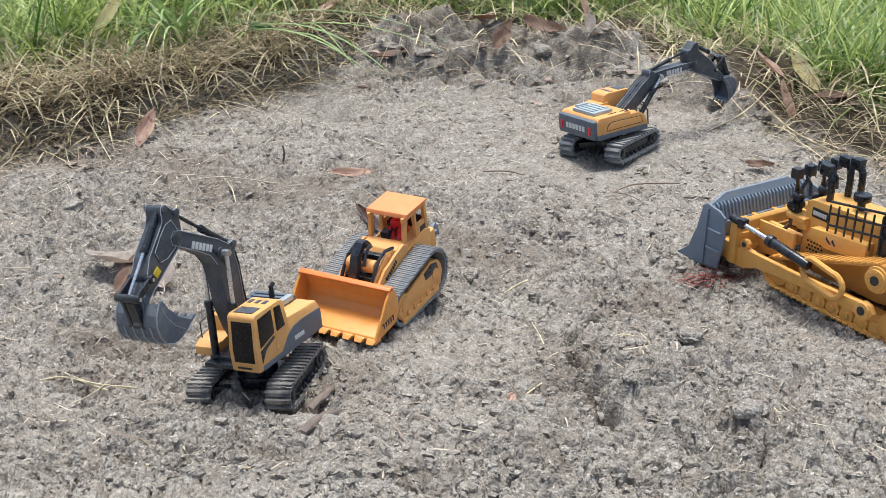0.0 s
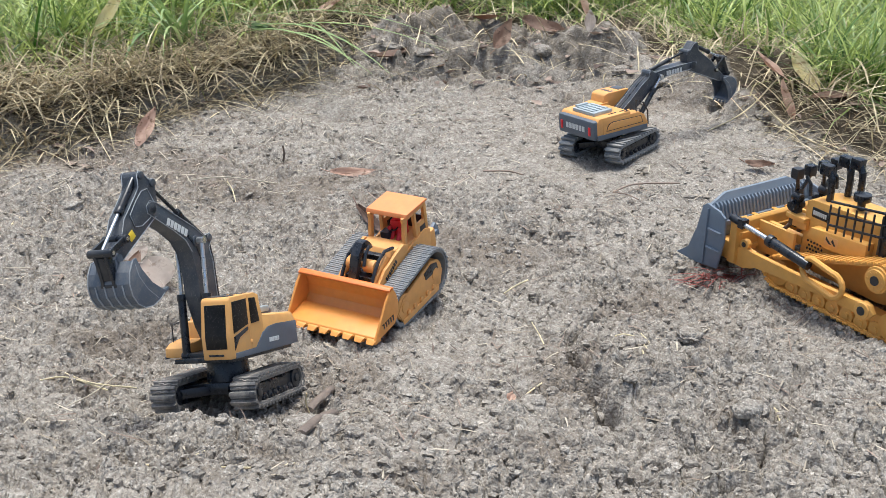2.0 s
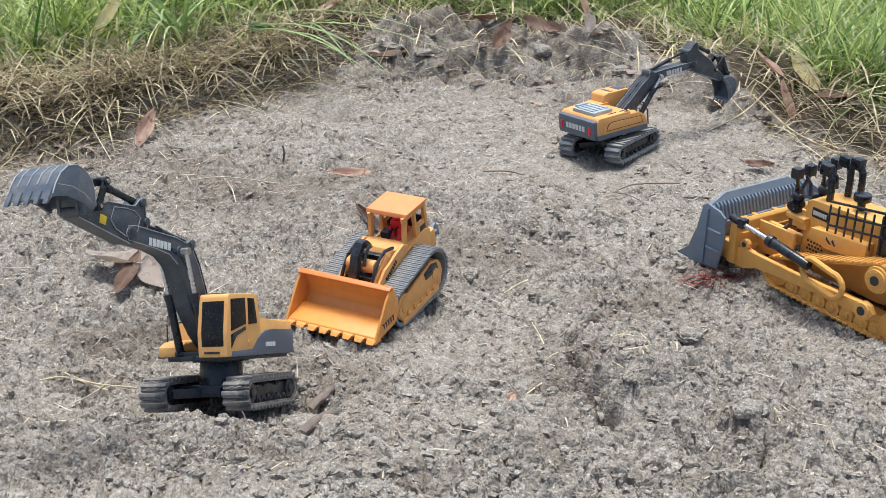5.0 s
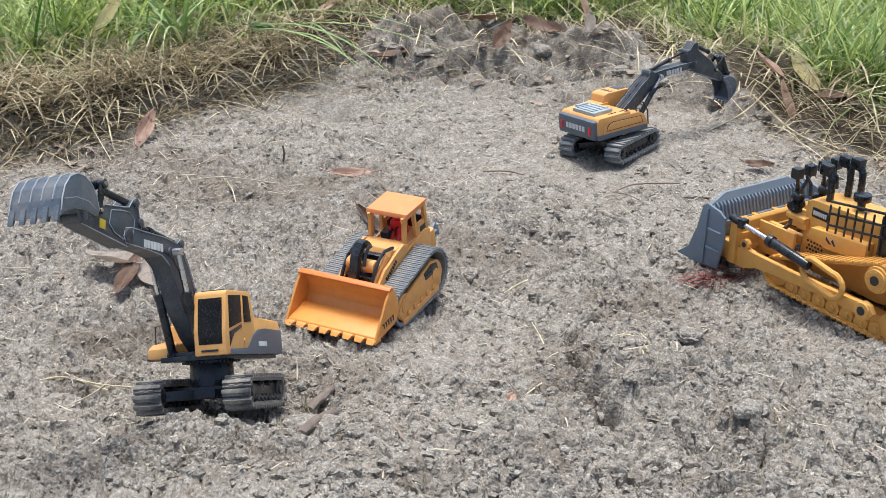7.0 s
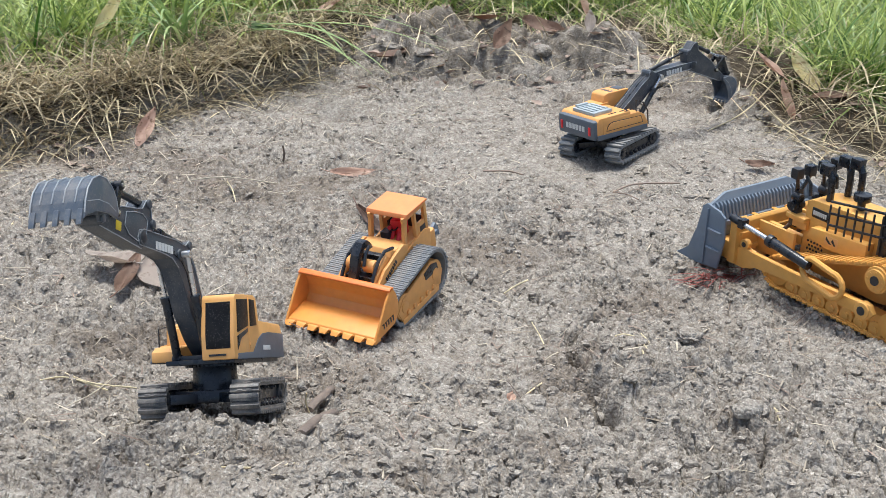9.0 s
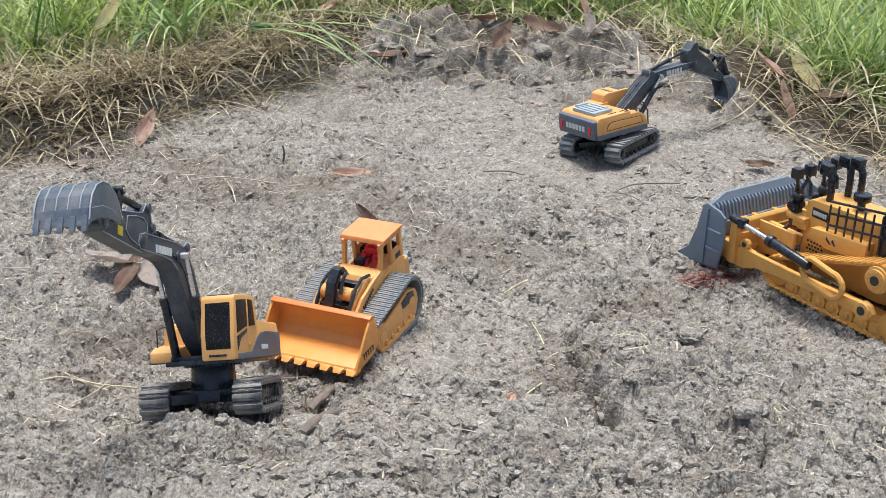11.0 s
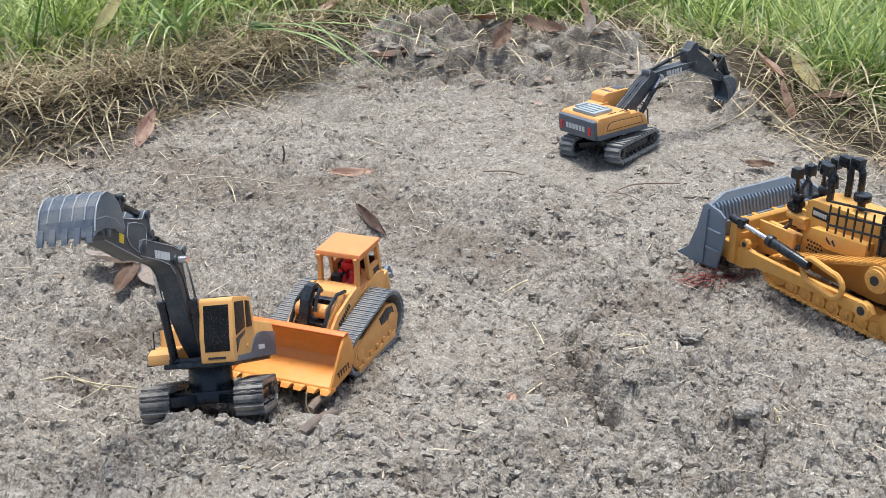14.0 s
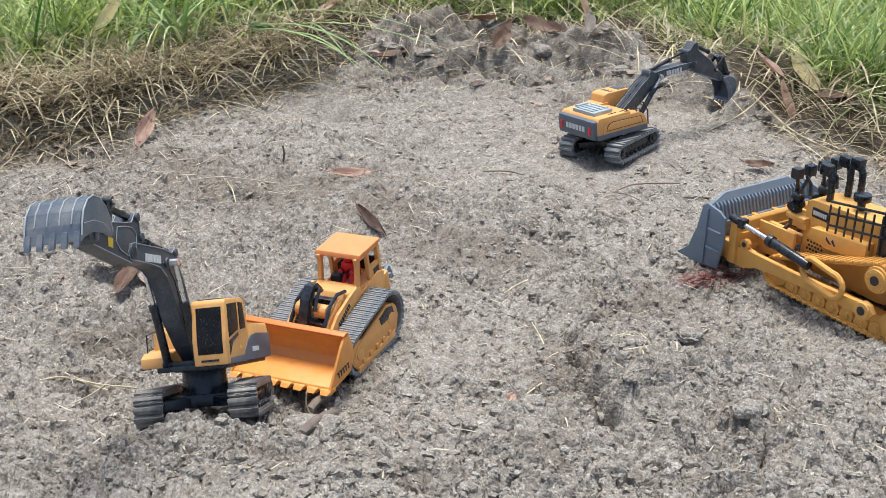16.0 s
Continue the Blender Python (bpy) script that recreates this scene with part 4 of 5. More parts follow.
    slab(bm, [(8, 63.5), (12, 69.5), (13.5, 67), (10, 63.5)], 31.3, 31.7, 0)
    slab(bm, [(13, 63.5), (20, 69.5), (20.5, 67), (16, 63.5)], 31.3, 31.7, 0)
    part("sticker_mark", bm, BLACK, sticker)
    bm = shape()
    block(bm, 52, 76, 14, 28, 70, 75, 1.0)
    block(bm, 52, 70, 16, 24, 62, 71, 1.0)
    block(bm, 52, 76, -28, -14, 70, 75, 1.0)
    part("step", bm, DOZER_YELLOW, body)
    # hand rails along the hood
    for z in (86, 98, 110):
        bm = shape()
        tube(bm, [(24, 27, z - 6), (-8, 27, z - 1), (-40, 27, z + 4)], 1.3)
        part("hand_rail", bm, BLACK, thing, "black hand rail")
    for x in (24, 14, 4, -6, -16, -26, -36):
        bm = shape()
        tube(bm, [(x, 27, 72), (x, 27, 104.5 - x * 0.16)], 1.1)
        part("rail_post", bm, BLACK, thing, "black rail post")
    # front lamps on brackets, exhausts and intake
    for y, x in ((19, 70), (-19, 70)):
        bm = shape()
        slab(bm, [(x - 4, 60), (x - 3, 84), (x - 1, 100), (x + 4, 100), (x + 4, 84), (x + 6, 62)], y - 4, y + 4, 1.0)
        rod(bm, (x + 2, y - 8, 82), (x + 2, y + 8, 82), 5, 16, bevel=0.6)
        rod(bm, (x - 6, y + 3, 92), (x + 4, y + 3, 92), 4.4, 14, bevel=0.6)
        post = part("lift_ram", bm, BLACK, thing, "black lift cylinder")
        bm = shape()
        rod(bm, (x + 4, y, 62), (x + 26, y, 36), 2.2, 12)
        part("lift_rod", bm, BARK, post, "rusty brown rod")
        bm = shape()
        tube(bm, [(x - 12, y - 2, 96), (x - 10, y - 2, 108), (x - 4, y - 2, 114)], 1.8)
        part("hose", bm, BLACK, post)
        for k in (-1, 1):
            bm = shape()
            block(bm, x - 6, x + 3, y + k * 9 - 5, y + k * 9 + 5, 113, 124, 1.4)
            tube(bm, [(x - 2, y + k * 9, 114), (x - 1, y + k * 6, 106), (x + 1, y + k * 2, 98)], 2.0)
            part("lamp_housing", bm, BLACK, post)
            bm = shape()
            block(bm, x + 2.4, x + 4.2, y + k * 9 - 4, y + k * 9 + 4, 114.5, 122.5, 0.8)
            part("lamp_lens", bm, SILVER, post, "clear lamp lens")
    for x, y, h in ((40, -16, 130), (26, -16, 132), (40, 10, 126)):
        bm = shape()
        tube(bm, [(x, y, 94), (x, y, h - 18), (x + 1, y, h - 8), (x + 6, y, h)], 3.6, 10)
        block(bm, x + 2, x + 14, y - 5, y + 5, h - 6, h + 5, 1.6)
        part("exhaust", bm, BLACK, thing, "black square-headed exhaust")
        bm = shape()
        block(bm, x + 13.4, x + 15, y - 4, y + 4, h - 4.5, h + 3.5, 0.8)
        part("lamp_lens", bm, SILVER, thing, "clear lamp lens")
    bm = shape()
    rod(bm, (6, 6, 98), (6, 6, 108), 4, 16)
    rod(bm, (6, 6, 107), (6, 6, 114), 8.5, 20, bevel=1.2)
    part("air_intake", bm, BLACK, thing)
    # cab, mostly beyond the view
    bm = shape()
    slab(bm, [(-34, 96), (-38, 142), (-84, 142), (-88, 70), (-36, 70)], -26, 26, 1.4)
    cab = part("cab", bm, BLACK, thing, "black cab")
    bm = shape()
    slab(bm, [(-42, 100), (-44, 136), (-78, 136), (-82, 100)], -26.6, 26.6, 0.6)
    part("cab_window", bm, WINDOW, cab)
    bm = shape()
    block(bm, -90, -34, -28, 28, 142, 147, 1.2)
    part("cab_roof", bm, DOZER_YELLOW, cab)
    # blade
    bm = shape()
    half = 71.0
    front = [(150, 8), (141, 14), (136, 26), (134, 40), (136, 54), (141, 67)]
    back = [(137, 67), (131, 54), (129, 40), (131, 26), (136, 12), (146, 6)]
    slab(bm, front + back, -half, half, 0.4)
    slab(bm, [(146, 5.6), (150, 8.4), (156, 3), (152, 2)], -half, half, 0.3)
    for z in (26, 46):
        block(bm, 127, 133, -half + 2, half - 2, z, z + 5, 0.6)
    blade = part("blade", bm, STEEL_GREY, thing, "blue-grey curved dozer blade")
    for s in (-1, 1):
        bm = shape()
        slab(bm, [(118, 5), (112, 38), (114, 62), (122, 67), (140, 70), (146, 66), (151, 40), (160, 14), (177, 2), (150, 1)], s * half - 1.4, s * half + 1.4, 0.6)
        part("end_plate", bm, STEEL_GREY, blade)
        for z in (24, 44):
            bm = shape()
            block(bm, 116, 134, s * (half + 2.6) - 1.8, s * (half + 2.6) + 1.8, z, z + 1.6, 0.4)
            part("rib", bm, STEEL_GREY, blade)
        bm = shape()
        block(bm, 136, 137.6, s * (half + 2) - 1.6, s * (half + 2) + 1.6, 5, 66, 0.4)
        part("edge_flange", bm, STEEL_GREY, blade)
    bm = shape()
    rim = [(-half, 66), (-half + 2, 68), (-half + 26, 76), (half - 26, 76), (half - 2, 68), (half, 66)]
    a = [bm.verts.new((137 + (z - 66) * 0.55, y, z)) for y, z in rim]
    b = [bm.verts.new((140 + (z - 66) * 0.55, y, z)) for y, z in rim]
    bm.faces.new(a)
    bm.faces.new(b[::-1])
    for i in range(6):
        bm.faces.new((a[i], b[i], b[(i + 1) % 6], a[(i + 1) % 6]))
    part("spill_guard", bm, STEEL_GREY, blade)
    me = None
    for k in range(26):
        if me is None:
            bm = shape()
            slab(bm, [(129.5, 52), (133, 67), (137, 70), (139, 68), (136, 62), (133, 50)], -1.0, 1.0, 0.2)
            me = mesh_from("guard_rib", bm, STEEL_GREY)
        shared("guard_rib", me, blade, pose(0, (-62.5 + 5 * k) / 1000, 0))
    bm = shape()
    for y in (-34, 34):
        slab(bm, [(131, 50), (124, 54), (118, 50), (118, 24), (128, 20)], y - 4, y + 4, 1.0)
    block(bm, 104, 130, -60, -44, 14, 34, 2)
    block(bm, 104, 130, 44, 60, 14, 34, 2)
    block(bm, 60, 131, -18, -12, 42, 52, 1.5)
    block(bm, 60, 131, 12, 18, 42, 52, 1.5)
    part("blade_bracket", bm, DOZER_YELLOW, thing)
    bm = shape()
    slab(bm, [(114, 14), (114, 58), (108, 61), (105, 58), (104, 14)], -63, 63, 1.0)
    block(bm, 112, 132, -30, 30, 20, 50, 1.0)
    for z in (28, 44):
        block(bm, 102, 106, -58, 58, z, z + 4, 0.8)
    part("push_frame", bm, DOZER_YELLOW, thing, "yellow plate behind the blade")
    bm = shape()
    for y in (-30, 30):
        slab(bm, [(58, 24), (58, 58), (118, 56), (118, 24)], y - 2, y + 2, 1.0)
    part("push_frame_arm", bm, DOZER_YELLOW, thing)
    return thing


bulldozer(pose(0.4053, 1.0951, 0.001, -0.2, -2.7, 122.6))


# ---- ground: one sheet, finest where it is seen nearest ----
def spaced(inner, far, grow=1.35):
    """Even places carried outwards in growing steps to +-far."""
    out = list(inner)
    step = inner[-1] - inner[-2]
    while out[-1] < far:
        step *= grow
        out.append(out[-1] + step)
    step = inner[1] - inner[0]
    while out[0] > -far:
        step *= grow
        out.insert(0, out[0] - step)
    return np.array(out)


def ground_sheet():
    us = spaced(np.linspace(-1, 1, 1061), 160)
    ys = spaced(0.70 * np.exp(np.arange(0, 1.15, 0.0016)), 60)
    gu, gy = np.meshgrid(us, ys)
    gx = gu * (0.385 * np.maximum(gy, 0.70) + 0.03)
    far = smooth01((8 - np.hypot(gx, gy)) / 4)
    z = np.where(far > 0, height(gx, gy), 0.04)
    z = z * far + 0.04 * (1 - far)
    nx, ny = len(us), len(ys)
    me = bpy.data.meshes.new("ground")
    i = np.arange(nx * ny).reshape(ny, nx)
    quads = np.stack([i[:-1, :-1], i[:-1, 1:], i[1:, 1:], i[1:, :-1]], -1).reshape(-1, 4)
    me.vertices.add(nx * ny)
    me.vertices.foreach_set("co", np.stack([gx, gy, z], -1).astype(np.float32).ravel())
    me.loops.add(quads.size)
    me.loops.foreach_set("vertex_index", quads.astype(np.int32).ravel())
    me.polygons.add(len(quads))
    me.polygons.foreach_set("loop_start", np.arange(0, quads.size, 4, dtype=np.int32))
    me.polygons.foreach_set("use_smooth", np.ones(len(quads), bool))
    me.update(calc_edges=True)
    turf = smooth01((gy - edge(gx) + 0.015 + 0.04 * fbm(gx, gy, 0.04, 3, 7)) / 0.05) * 0.85
    heap = np.exp(-(((gx - 0.10) / 0.30) ** 2 + ((gy - 2.02) / 0.19) ** 2) ** 2)
    turf = np.maximum(turf, heap * smooth01(0.45 + fbm(gx, gy, 0.06, 3, 17)) * 0.5)
    me.attributes.new("turf", "FLOAT", "POINT").data.foreach_set("value", turf.astype(np.float32).ravel())
    # Darker brown blobs at set places, broken up by noise, at most half strength.
    dark_patch = np.zeros_like(gx)
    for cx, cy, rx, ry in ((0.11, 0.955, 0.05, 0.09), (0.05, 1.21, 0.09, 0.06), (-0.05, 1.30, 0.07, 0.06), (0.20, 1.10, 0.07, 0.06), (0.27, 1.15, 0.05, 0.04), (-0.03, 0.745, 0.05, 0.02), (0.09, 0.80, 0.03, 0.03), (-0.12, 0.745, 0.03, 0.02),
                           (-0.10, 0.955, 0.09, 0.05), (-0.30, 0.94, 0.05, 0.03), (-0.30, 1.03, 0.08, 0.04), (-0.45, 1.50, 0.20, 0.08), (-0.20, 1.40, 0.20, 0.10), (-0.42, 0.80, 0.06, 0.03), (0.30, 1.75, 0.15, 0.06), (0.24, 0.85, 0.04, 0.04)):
        dark_patch = np.maximum(dark_patch, np.exp(-(((gx - cx) / rx) ** 2 + ((gy - cy) / ry) ** 2)))
    dark_patch = smooth01(dark_patch * 1.3 + 1.1 * fbm(gx, gy, 0.035, 5, 37, 0.7) - 0.35) * 0.5
    me.attributes.new("dark_patch", "FLOAT", "POINT").data.foreach_set("value", dark_patch.astype(np.float32).ravel())
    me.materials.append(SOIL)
    return tagged(new("ground", me), "dry grey-brown crumbly soil with clods and grit", "ground", kind="structure")


ground_sheet()


def joined(name, verts, faces, mat, label, category, kind="stuff"):
    me = bpy.data.meshes.new(name)
    me.from_pydata(verts, [], faces)
    me.polygons.foreach_set("use_smooth", [True] * len(me.polygons))
    me.materials.append(mat)
    ob = new(name, me)
    return tagged(ob, label, category, kind=kind)


def blade_strip(verts, faces, base, heading, lean, length, width, droop, rng, parts=5):
    """One blade: a bent, folded, tapering strip that starts at base."""
    dx, dy = math.cos(heading), math.sin(heading)
    sx, sy = -dy, dx
    x, y, z = base
    n0 = len(verts)
    tilt = lean
    step = length / parts
    sway = rng.uniform(-0.25, 0.25)
    for k in range(parts + 1):
        w = width * (1 - (k / parts) ** 2.2) * (0.7 + 0.3 * min(1, k)) + 0.00015
        verts.append((x - sx * w, y - sy * w, z))
        verts.append((x, y, z - w * 0.45))
        verts.append((x + sx * w, y + sy * w, z))
        c, s = math.cos(tilt), math.sin(tilt)
        x += step * (s * dx + sway * k / parts * sx)
        y += step * (s * dy + sway * k / parts * sy)
        z += step * c
        tilt += droop / parts
    for k in range(parts):
        a = n0 + 3 * k
        faces.append((a, a + 1, a + 4, a + 3))
        faces.append((a + 1, a + 2, a + 5, a + 4))


def scattered(seed, count, y0, y1, power=1.0, spread=0.42, margin=0.10):
    """Random places in the view's reach: x, y, distance past the turf's edge, height, and four random numbers each."""
    rs = np.random.RandomState(seed)
    y = y0 + (y1 - y0) * rs.rand(count) ** power
    x = rs.uniform(-1, 1, count) * (spread * y + margin)
    return x, y, y - edge(x), height(x, y), rs


def grass_field():
    rng = random.Random(3)
    verts, faces = [], []
    x, y, d, z, rs = scattered(3, 25000, 1.45, 3.2, 1.15)
    start = np.interp(x, (-0.25, -0.1, 0.25, 0.34, 0.56, 0.62), (0.13, 0.04, 0.04, 0.12, 0.16, 0.10))
    want = np.clip((d - start) / 0.16, 0, 1) * (0.62 + 0.9 * fbm(x, y, 0.16, 2, 15))
    want = np.where((x > -0.14) & (x < 0.42) & (y < 2.32), want * 0.12, want)
    want = np.where((np.abs(x - 0.47) < 0.075) & (y < 1.92), want * 0.25, want)
    keep = rs.rand(len(x)) < want
    for bx, by, bz in zip(x[keep], y[keep], z[keep]):
        for _ in range(rng.randint(2, 5)):
            blade_strip(verts, faces, (bx + rng.gauss(0, 0.008), by + rng.gauss(0, 0.008), bz - 0.004), rng.uniform(0, math.tau), rng.uniform(0.15, 1.3), rng.uniform(0.06, 0.19), rng.uniform(0.0009, 0.0028), rng.uniform(0.4, 2.0), rng, 4)
    x, y, d, z, rs = scattered(33, 5200, 1.35, 5.5, 1.0, 0.6, 1.2)
    keep = (d > 0.05) & ((np.abs(x) > 0.42 * y + 0.08) | (y > 3.1))
    for bx, by, bz in zip(x[keep], y[keep], z[keep]):
        for _ in range(2):
            blade_strip(verts, faces, (bx + rng.gauss(0, 0.02), by + rng.gauss(0, 0.02), bz - 0.004), rng.uniform(0, math.tau), rng.uniform(0.1, 1.1), rng.uniform(0.08, 0.2), rng.uniform(0.003, 0.006), rng.uniform(0.5, 2.2), rng, 4)
    joined("grass", verts, faces, GRASS, "tangled green lawn grass on the bank", "grass")


def straw_thatch():
    rng = random.Random(4)
    verts, faces = [], []
    x, y, d, z, rs = scattered(14, 60000, 1.35, 2.8)
    left = x < -0.12
    band = np.where(left, np.exp(-(((d - 0.06) / 0.12) ** 2)), 0.24 * np.exp(-(((d - 0.05) / 0.15) ** 2))) + 0.13 * (d > 0)
    band = np.where(left & (d < -0.05), band * 0.25, band)
    band = np.where(~left & (x < 0.34), band * 0.3 + 0.10 * np.exp(-(((y - 1.99) / 0.13) ** 2)), band)
    keep = rs.rand(len(x)) < band * 0.95
    for bx, by, bz, bd in zip(x[keep], y[keep], z[keep], d[keep]):
        if bx < -0.12 and rng.random() < 0.5:
            heading = rng.gauss(-1.6, 0.8)
        else:
            heading = rng.uniform(0, math.tau)
        blade_strip(verts, faces, (bx, by, bz + rng.uniform(-0.002, 0.030 if bd > 0 else 0.003)), heading, rng.uniform(0.7, 1.5), rng.uniform(0.03, 0.11), rng.uniform(0.0005, 0.0014), rng.uniform(0.2, 1.1), rng, 4)
    x, y, d, z, rs = scattered(44, 26000, 1.35, 2.1)
    keep = (x < -0.08) & (d > -0.10) & (d < 0.04) & (rs.rand(len(x)) < 0.9 * np.exp(-np.abs(d + 0.015) / 0.05))
    for bx, by, bz in zip(x[keep], y[keep], z[keep]):
        blade_strip(verts, faces, (bx, by, bz + rng.uniform(0.001, 0.006)), rng.uniform(0, math.tau), rng.uniform(1.25, 1.65), rng.uniform(0.02, 0.07), rng.uniform(0.0004, 0.0011), rng.uniform(-0.1, 0.5), rng, 4)
    x, y, d, z, rs = scattered(54, 60000, 1.35, 2.3)
    keep = (x < 0.02) & (d > -0.012) & (d < 0.06) & (rs.rand(len(x)) < 0.62 * (0.6 + 0.8 * fbm(x, y, 0.05, 2, 57)))
    for bx, by, bz in zip(x[keep], y[keep], z[keep]):
        blade_strip(verts, faces, (bx, by, bz + rng.uniform(0.000, 0.018)), rng.gauss(-1.57, 1.25), rng.uniform(0.9, 1.7), rng.uniform(0.035, 0.12), rng.uniform(0.0005, 0.0014), rng.uniform(0.0, 1.3), rng, 5)
    joined("straw_thatch", verts, faces, STRAW, "matted dry straw hanging over the turf edge", "straw")


def straw_litter():
    """Loose bits of straw and root lying on the soil."""
    rng = random.Random(5)
    verts, faces = [], []
    x, y, d, z, rs = scattered(25, 15000, 0.70, 2.05, 0.8, 0.4, 0.05)
    near_turf = np.exp(-np.maximum(0, -d) / np.where(x < 0, 0.33, 0.2))
    keep = (rs.rand(len(x)) < 0.07 + 0.9 * near_turf) & (d < 0.02)
    for bx, by, bz, k in zip(x[keep], y[keep], z[keep], near_turf[keep]):
        blade_strip(verts, faces, (bx, by, bz + 0.0014), rng.uniform(0, math.tau), rng.uniform(1.35, 1.62), rng.uniform(0.006, 0.028) * (1 + 0.9 * k), rng.uniform(0.0003, 0.0008), rng.uniform(-0.15, 0.3), rng, 4)
    joined("straw_litter", verts, faces, PALE_STRAW, "loose dry straw scattered over the soil", "straw")
    verts, faces = [], []
    x, y, d, z, rs = scattered(26, 8000, 0.70, 2.05, 0.8, 0.4, 0.05)
    keep = (rs.rand(len(x)) < 0.14 + 0.45 * fbm(x, y, 0.12, 2, 27) + 0.35 * smooth01((y - 1.1) / 0.25) * smooth01((0.15 - x) / 0.2)) & (d < 0.02)
    for bx, by, bz in zip(x[keep], y[keep], z[keep]):
        blade_strip(verts, faces, (bx, by, bz + 0.0012), rng.uniform(0, math.tau), rng.uniform(1.3, 1.62), rng.uniform(0.006, 0.030), rng.uniform(0.0003, 0.0008), rng.uniform(-0.2, 0.5), rng, 4)
    joined("root_litter", verts, faces, FIBRE, "dark fine roots and fibres in the soil", "roots")


def lumps():
    """Crumbs of soil and small stones lying loose."""
    bm = bmesh.new()
    bmesh.ops.create_icosphere(bm, subdivisions=1, radius=1.0)
    sphere_v = np.array([v.co[:] for v in bm.verts])
    sphere_f = np.array([[v.index for v in f.verts] for f in bm.faces])
    bm.free()
    x, y, d, z, npr = scattered(8, 15000, 0.68, 2.0, 1.5, 0.38, 0.03)
    keep = (fbm(x, y, 0.2, 2, 12) > npr.uniform(-0.8, 0.35, len(x))) & (d < -0.02)
    blocks_v, blocks_f, n0 = [], [], 0
    for bx, by, bz in zip(x[keep], y[keep], z[keep]):
        r = 0.0011 + 0.0040 * npr.rand() ** 3.0
        wob = 1 + 0.28 * np.sin(sphere_v @ npr.normal(0, 2.2, 3) + npr.rand() * 9) + 0.22 * np.sin(sphere_v @ npr.normal(0, 3.6, 3)) + 0.08 * npr.normal(size=len(sphere_v))
        blocks_v.append(sphere_v * wob[:, None] * r * npr.uniform(0.7, 1.25, 3) * np.array([1, 1, 0.75]) + np.array([bx, by, bz - r * 0.12]))
        blocks_f.append(sphere_f + n0)
        n0 += len(sphere_v)
    joined("soil_crumbs", np.concatenate(blocks_v).tolist(), np.concatenate(blocks_f).tolist(), SOIL, "loose crumbs of dry soil and grit", "soil").data.polygons.foreach_set("use_smooth", [False] * len(blocks_f) * len(sphere_f))


def leaf_scraps():
    """Broken bits of dry leaf on the mound, the bank and under the turf edge."""
    rng = random.Random(6)
    verts, faces = [], []
    x, y, d, z, rs = scattered(66, 6000, 1.30, 2.25, 0.9, 0.4, 0.05)
    keep = rs.rand(len(x)) < 0.30 * np.exp(-((d + 0.01) / 0.09) ** 2) + 0.25 * np.exp(-(((x - 0.10) / 0.28) ** 2 + ((y - 1.97) / 0.14) ** 2) ** 2)
    for bx, by, bz in zip(x[keep], y[keep], z[keep]):
        n0, a, r = len(verts), rng.uniform(0, math.tau), rng.uniform(0.004, 0.011)
        for k in range(5):
            b = a + k * math.tau / 5 + rng.uniform(-0.3, 0.3)
            q = r * rng.uniform(0.5, 1.1) * (1.5 if k % 3 == 0 else 0.7)
            verts.append((bx + q * math.cos(b), by + q * math.sin(b), bz + 0.003 + rng.uniform(-0.001, 0.006)))
        verts.append((bx, by, bz + 0.003 + rng.uniform(-0.002, 0.003)))
        faces.extend((n0 + k, n0 + (k + 1) % 5, n0 + 5) for k in range(5))
    joined("leaf_scraps", verts, faces, SCRAP, "broken bits of brown and grey dry leaves", "leaf litter")


grass_field()
leaf_scraps()
straw_thatch()
straw_litter()
lumps()


# ---- leaves, stones, sticks that can be told apart ----
def leaf(x, y, mat, length, width, heading, pitch, roll, curl, label, up=0.004, twist=0.0):
    """A dry leaf: folded along its rib, curled along its length, with a stalk."""
    bm = shape()
    n, across = 10, 6
    rows = []
    for i in range(n + 1):
        u = i / n
        w = width / 2 * (math.sin(math.pi * min(1, u * 0.93 + 0.05)) ** 0.75) * (1 - 0.25 * u) * (1 + 0.07 * math.sin(9 * u + x * 40))
        bend = curl * (u - 0.5)
        row = []
        for j in range(across + 1):
            v = (j / across - 0.5) * 2
            px = length * (u - 0.5) * (1 - 0.12 * curl * curl)
            pz = length * 0.35 * curl * (u - 0.5) ** 2 * 4 * 0.5 + abs(v) * w * 0.42 + 1.2 * math.sin(7 * u + 3 * v + x * 30)
            py = v * w * math.cos(twist * (u - 0.5))
            row.append(bm.verts.new((px, py, pz + v * w * math.sin(twist * (u - 0.5)))))
        rows.append(row)
    for a, b in zip(rows, rows[1:]):
        for j in range(across):
            bm.faces.new((a[j], a[j + 1], b[j + 1], b[j]))
    bmesh.ops.solidify(bm, geom=bm.faces[:], thickness=0.35)
    tube(bm, [(-length * 0.5, 0, length * 0.17 * curl), (-length * 0.58, 1, length * 0.2 * curl), (-length * 0.68, 3, length * 0.2 * curl + 1)], 0.7, 6)
    tube(bm, [(length * (u - 0.5) * (1 - 0.12 * curl * curl), 0, length * 0.35 * curl * (u - 0.5) ** 2 * 2 - 0.3) for u in (0, 0.25, 0.5, 0.75, 0.95)], 0.5, 5)
    ob = new("leaf", mesh_from("leaf", bm, mat, 60))
    ob.matrix_basis = pose(x, y, float(height(x, y)) + up, roll, pitch, heading)
    return tagged(ob, label, "leaf", "fallen leaves")


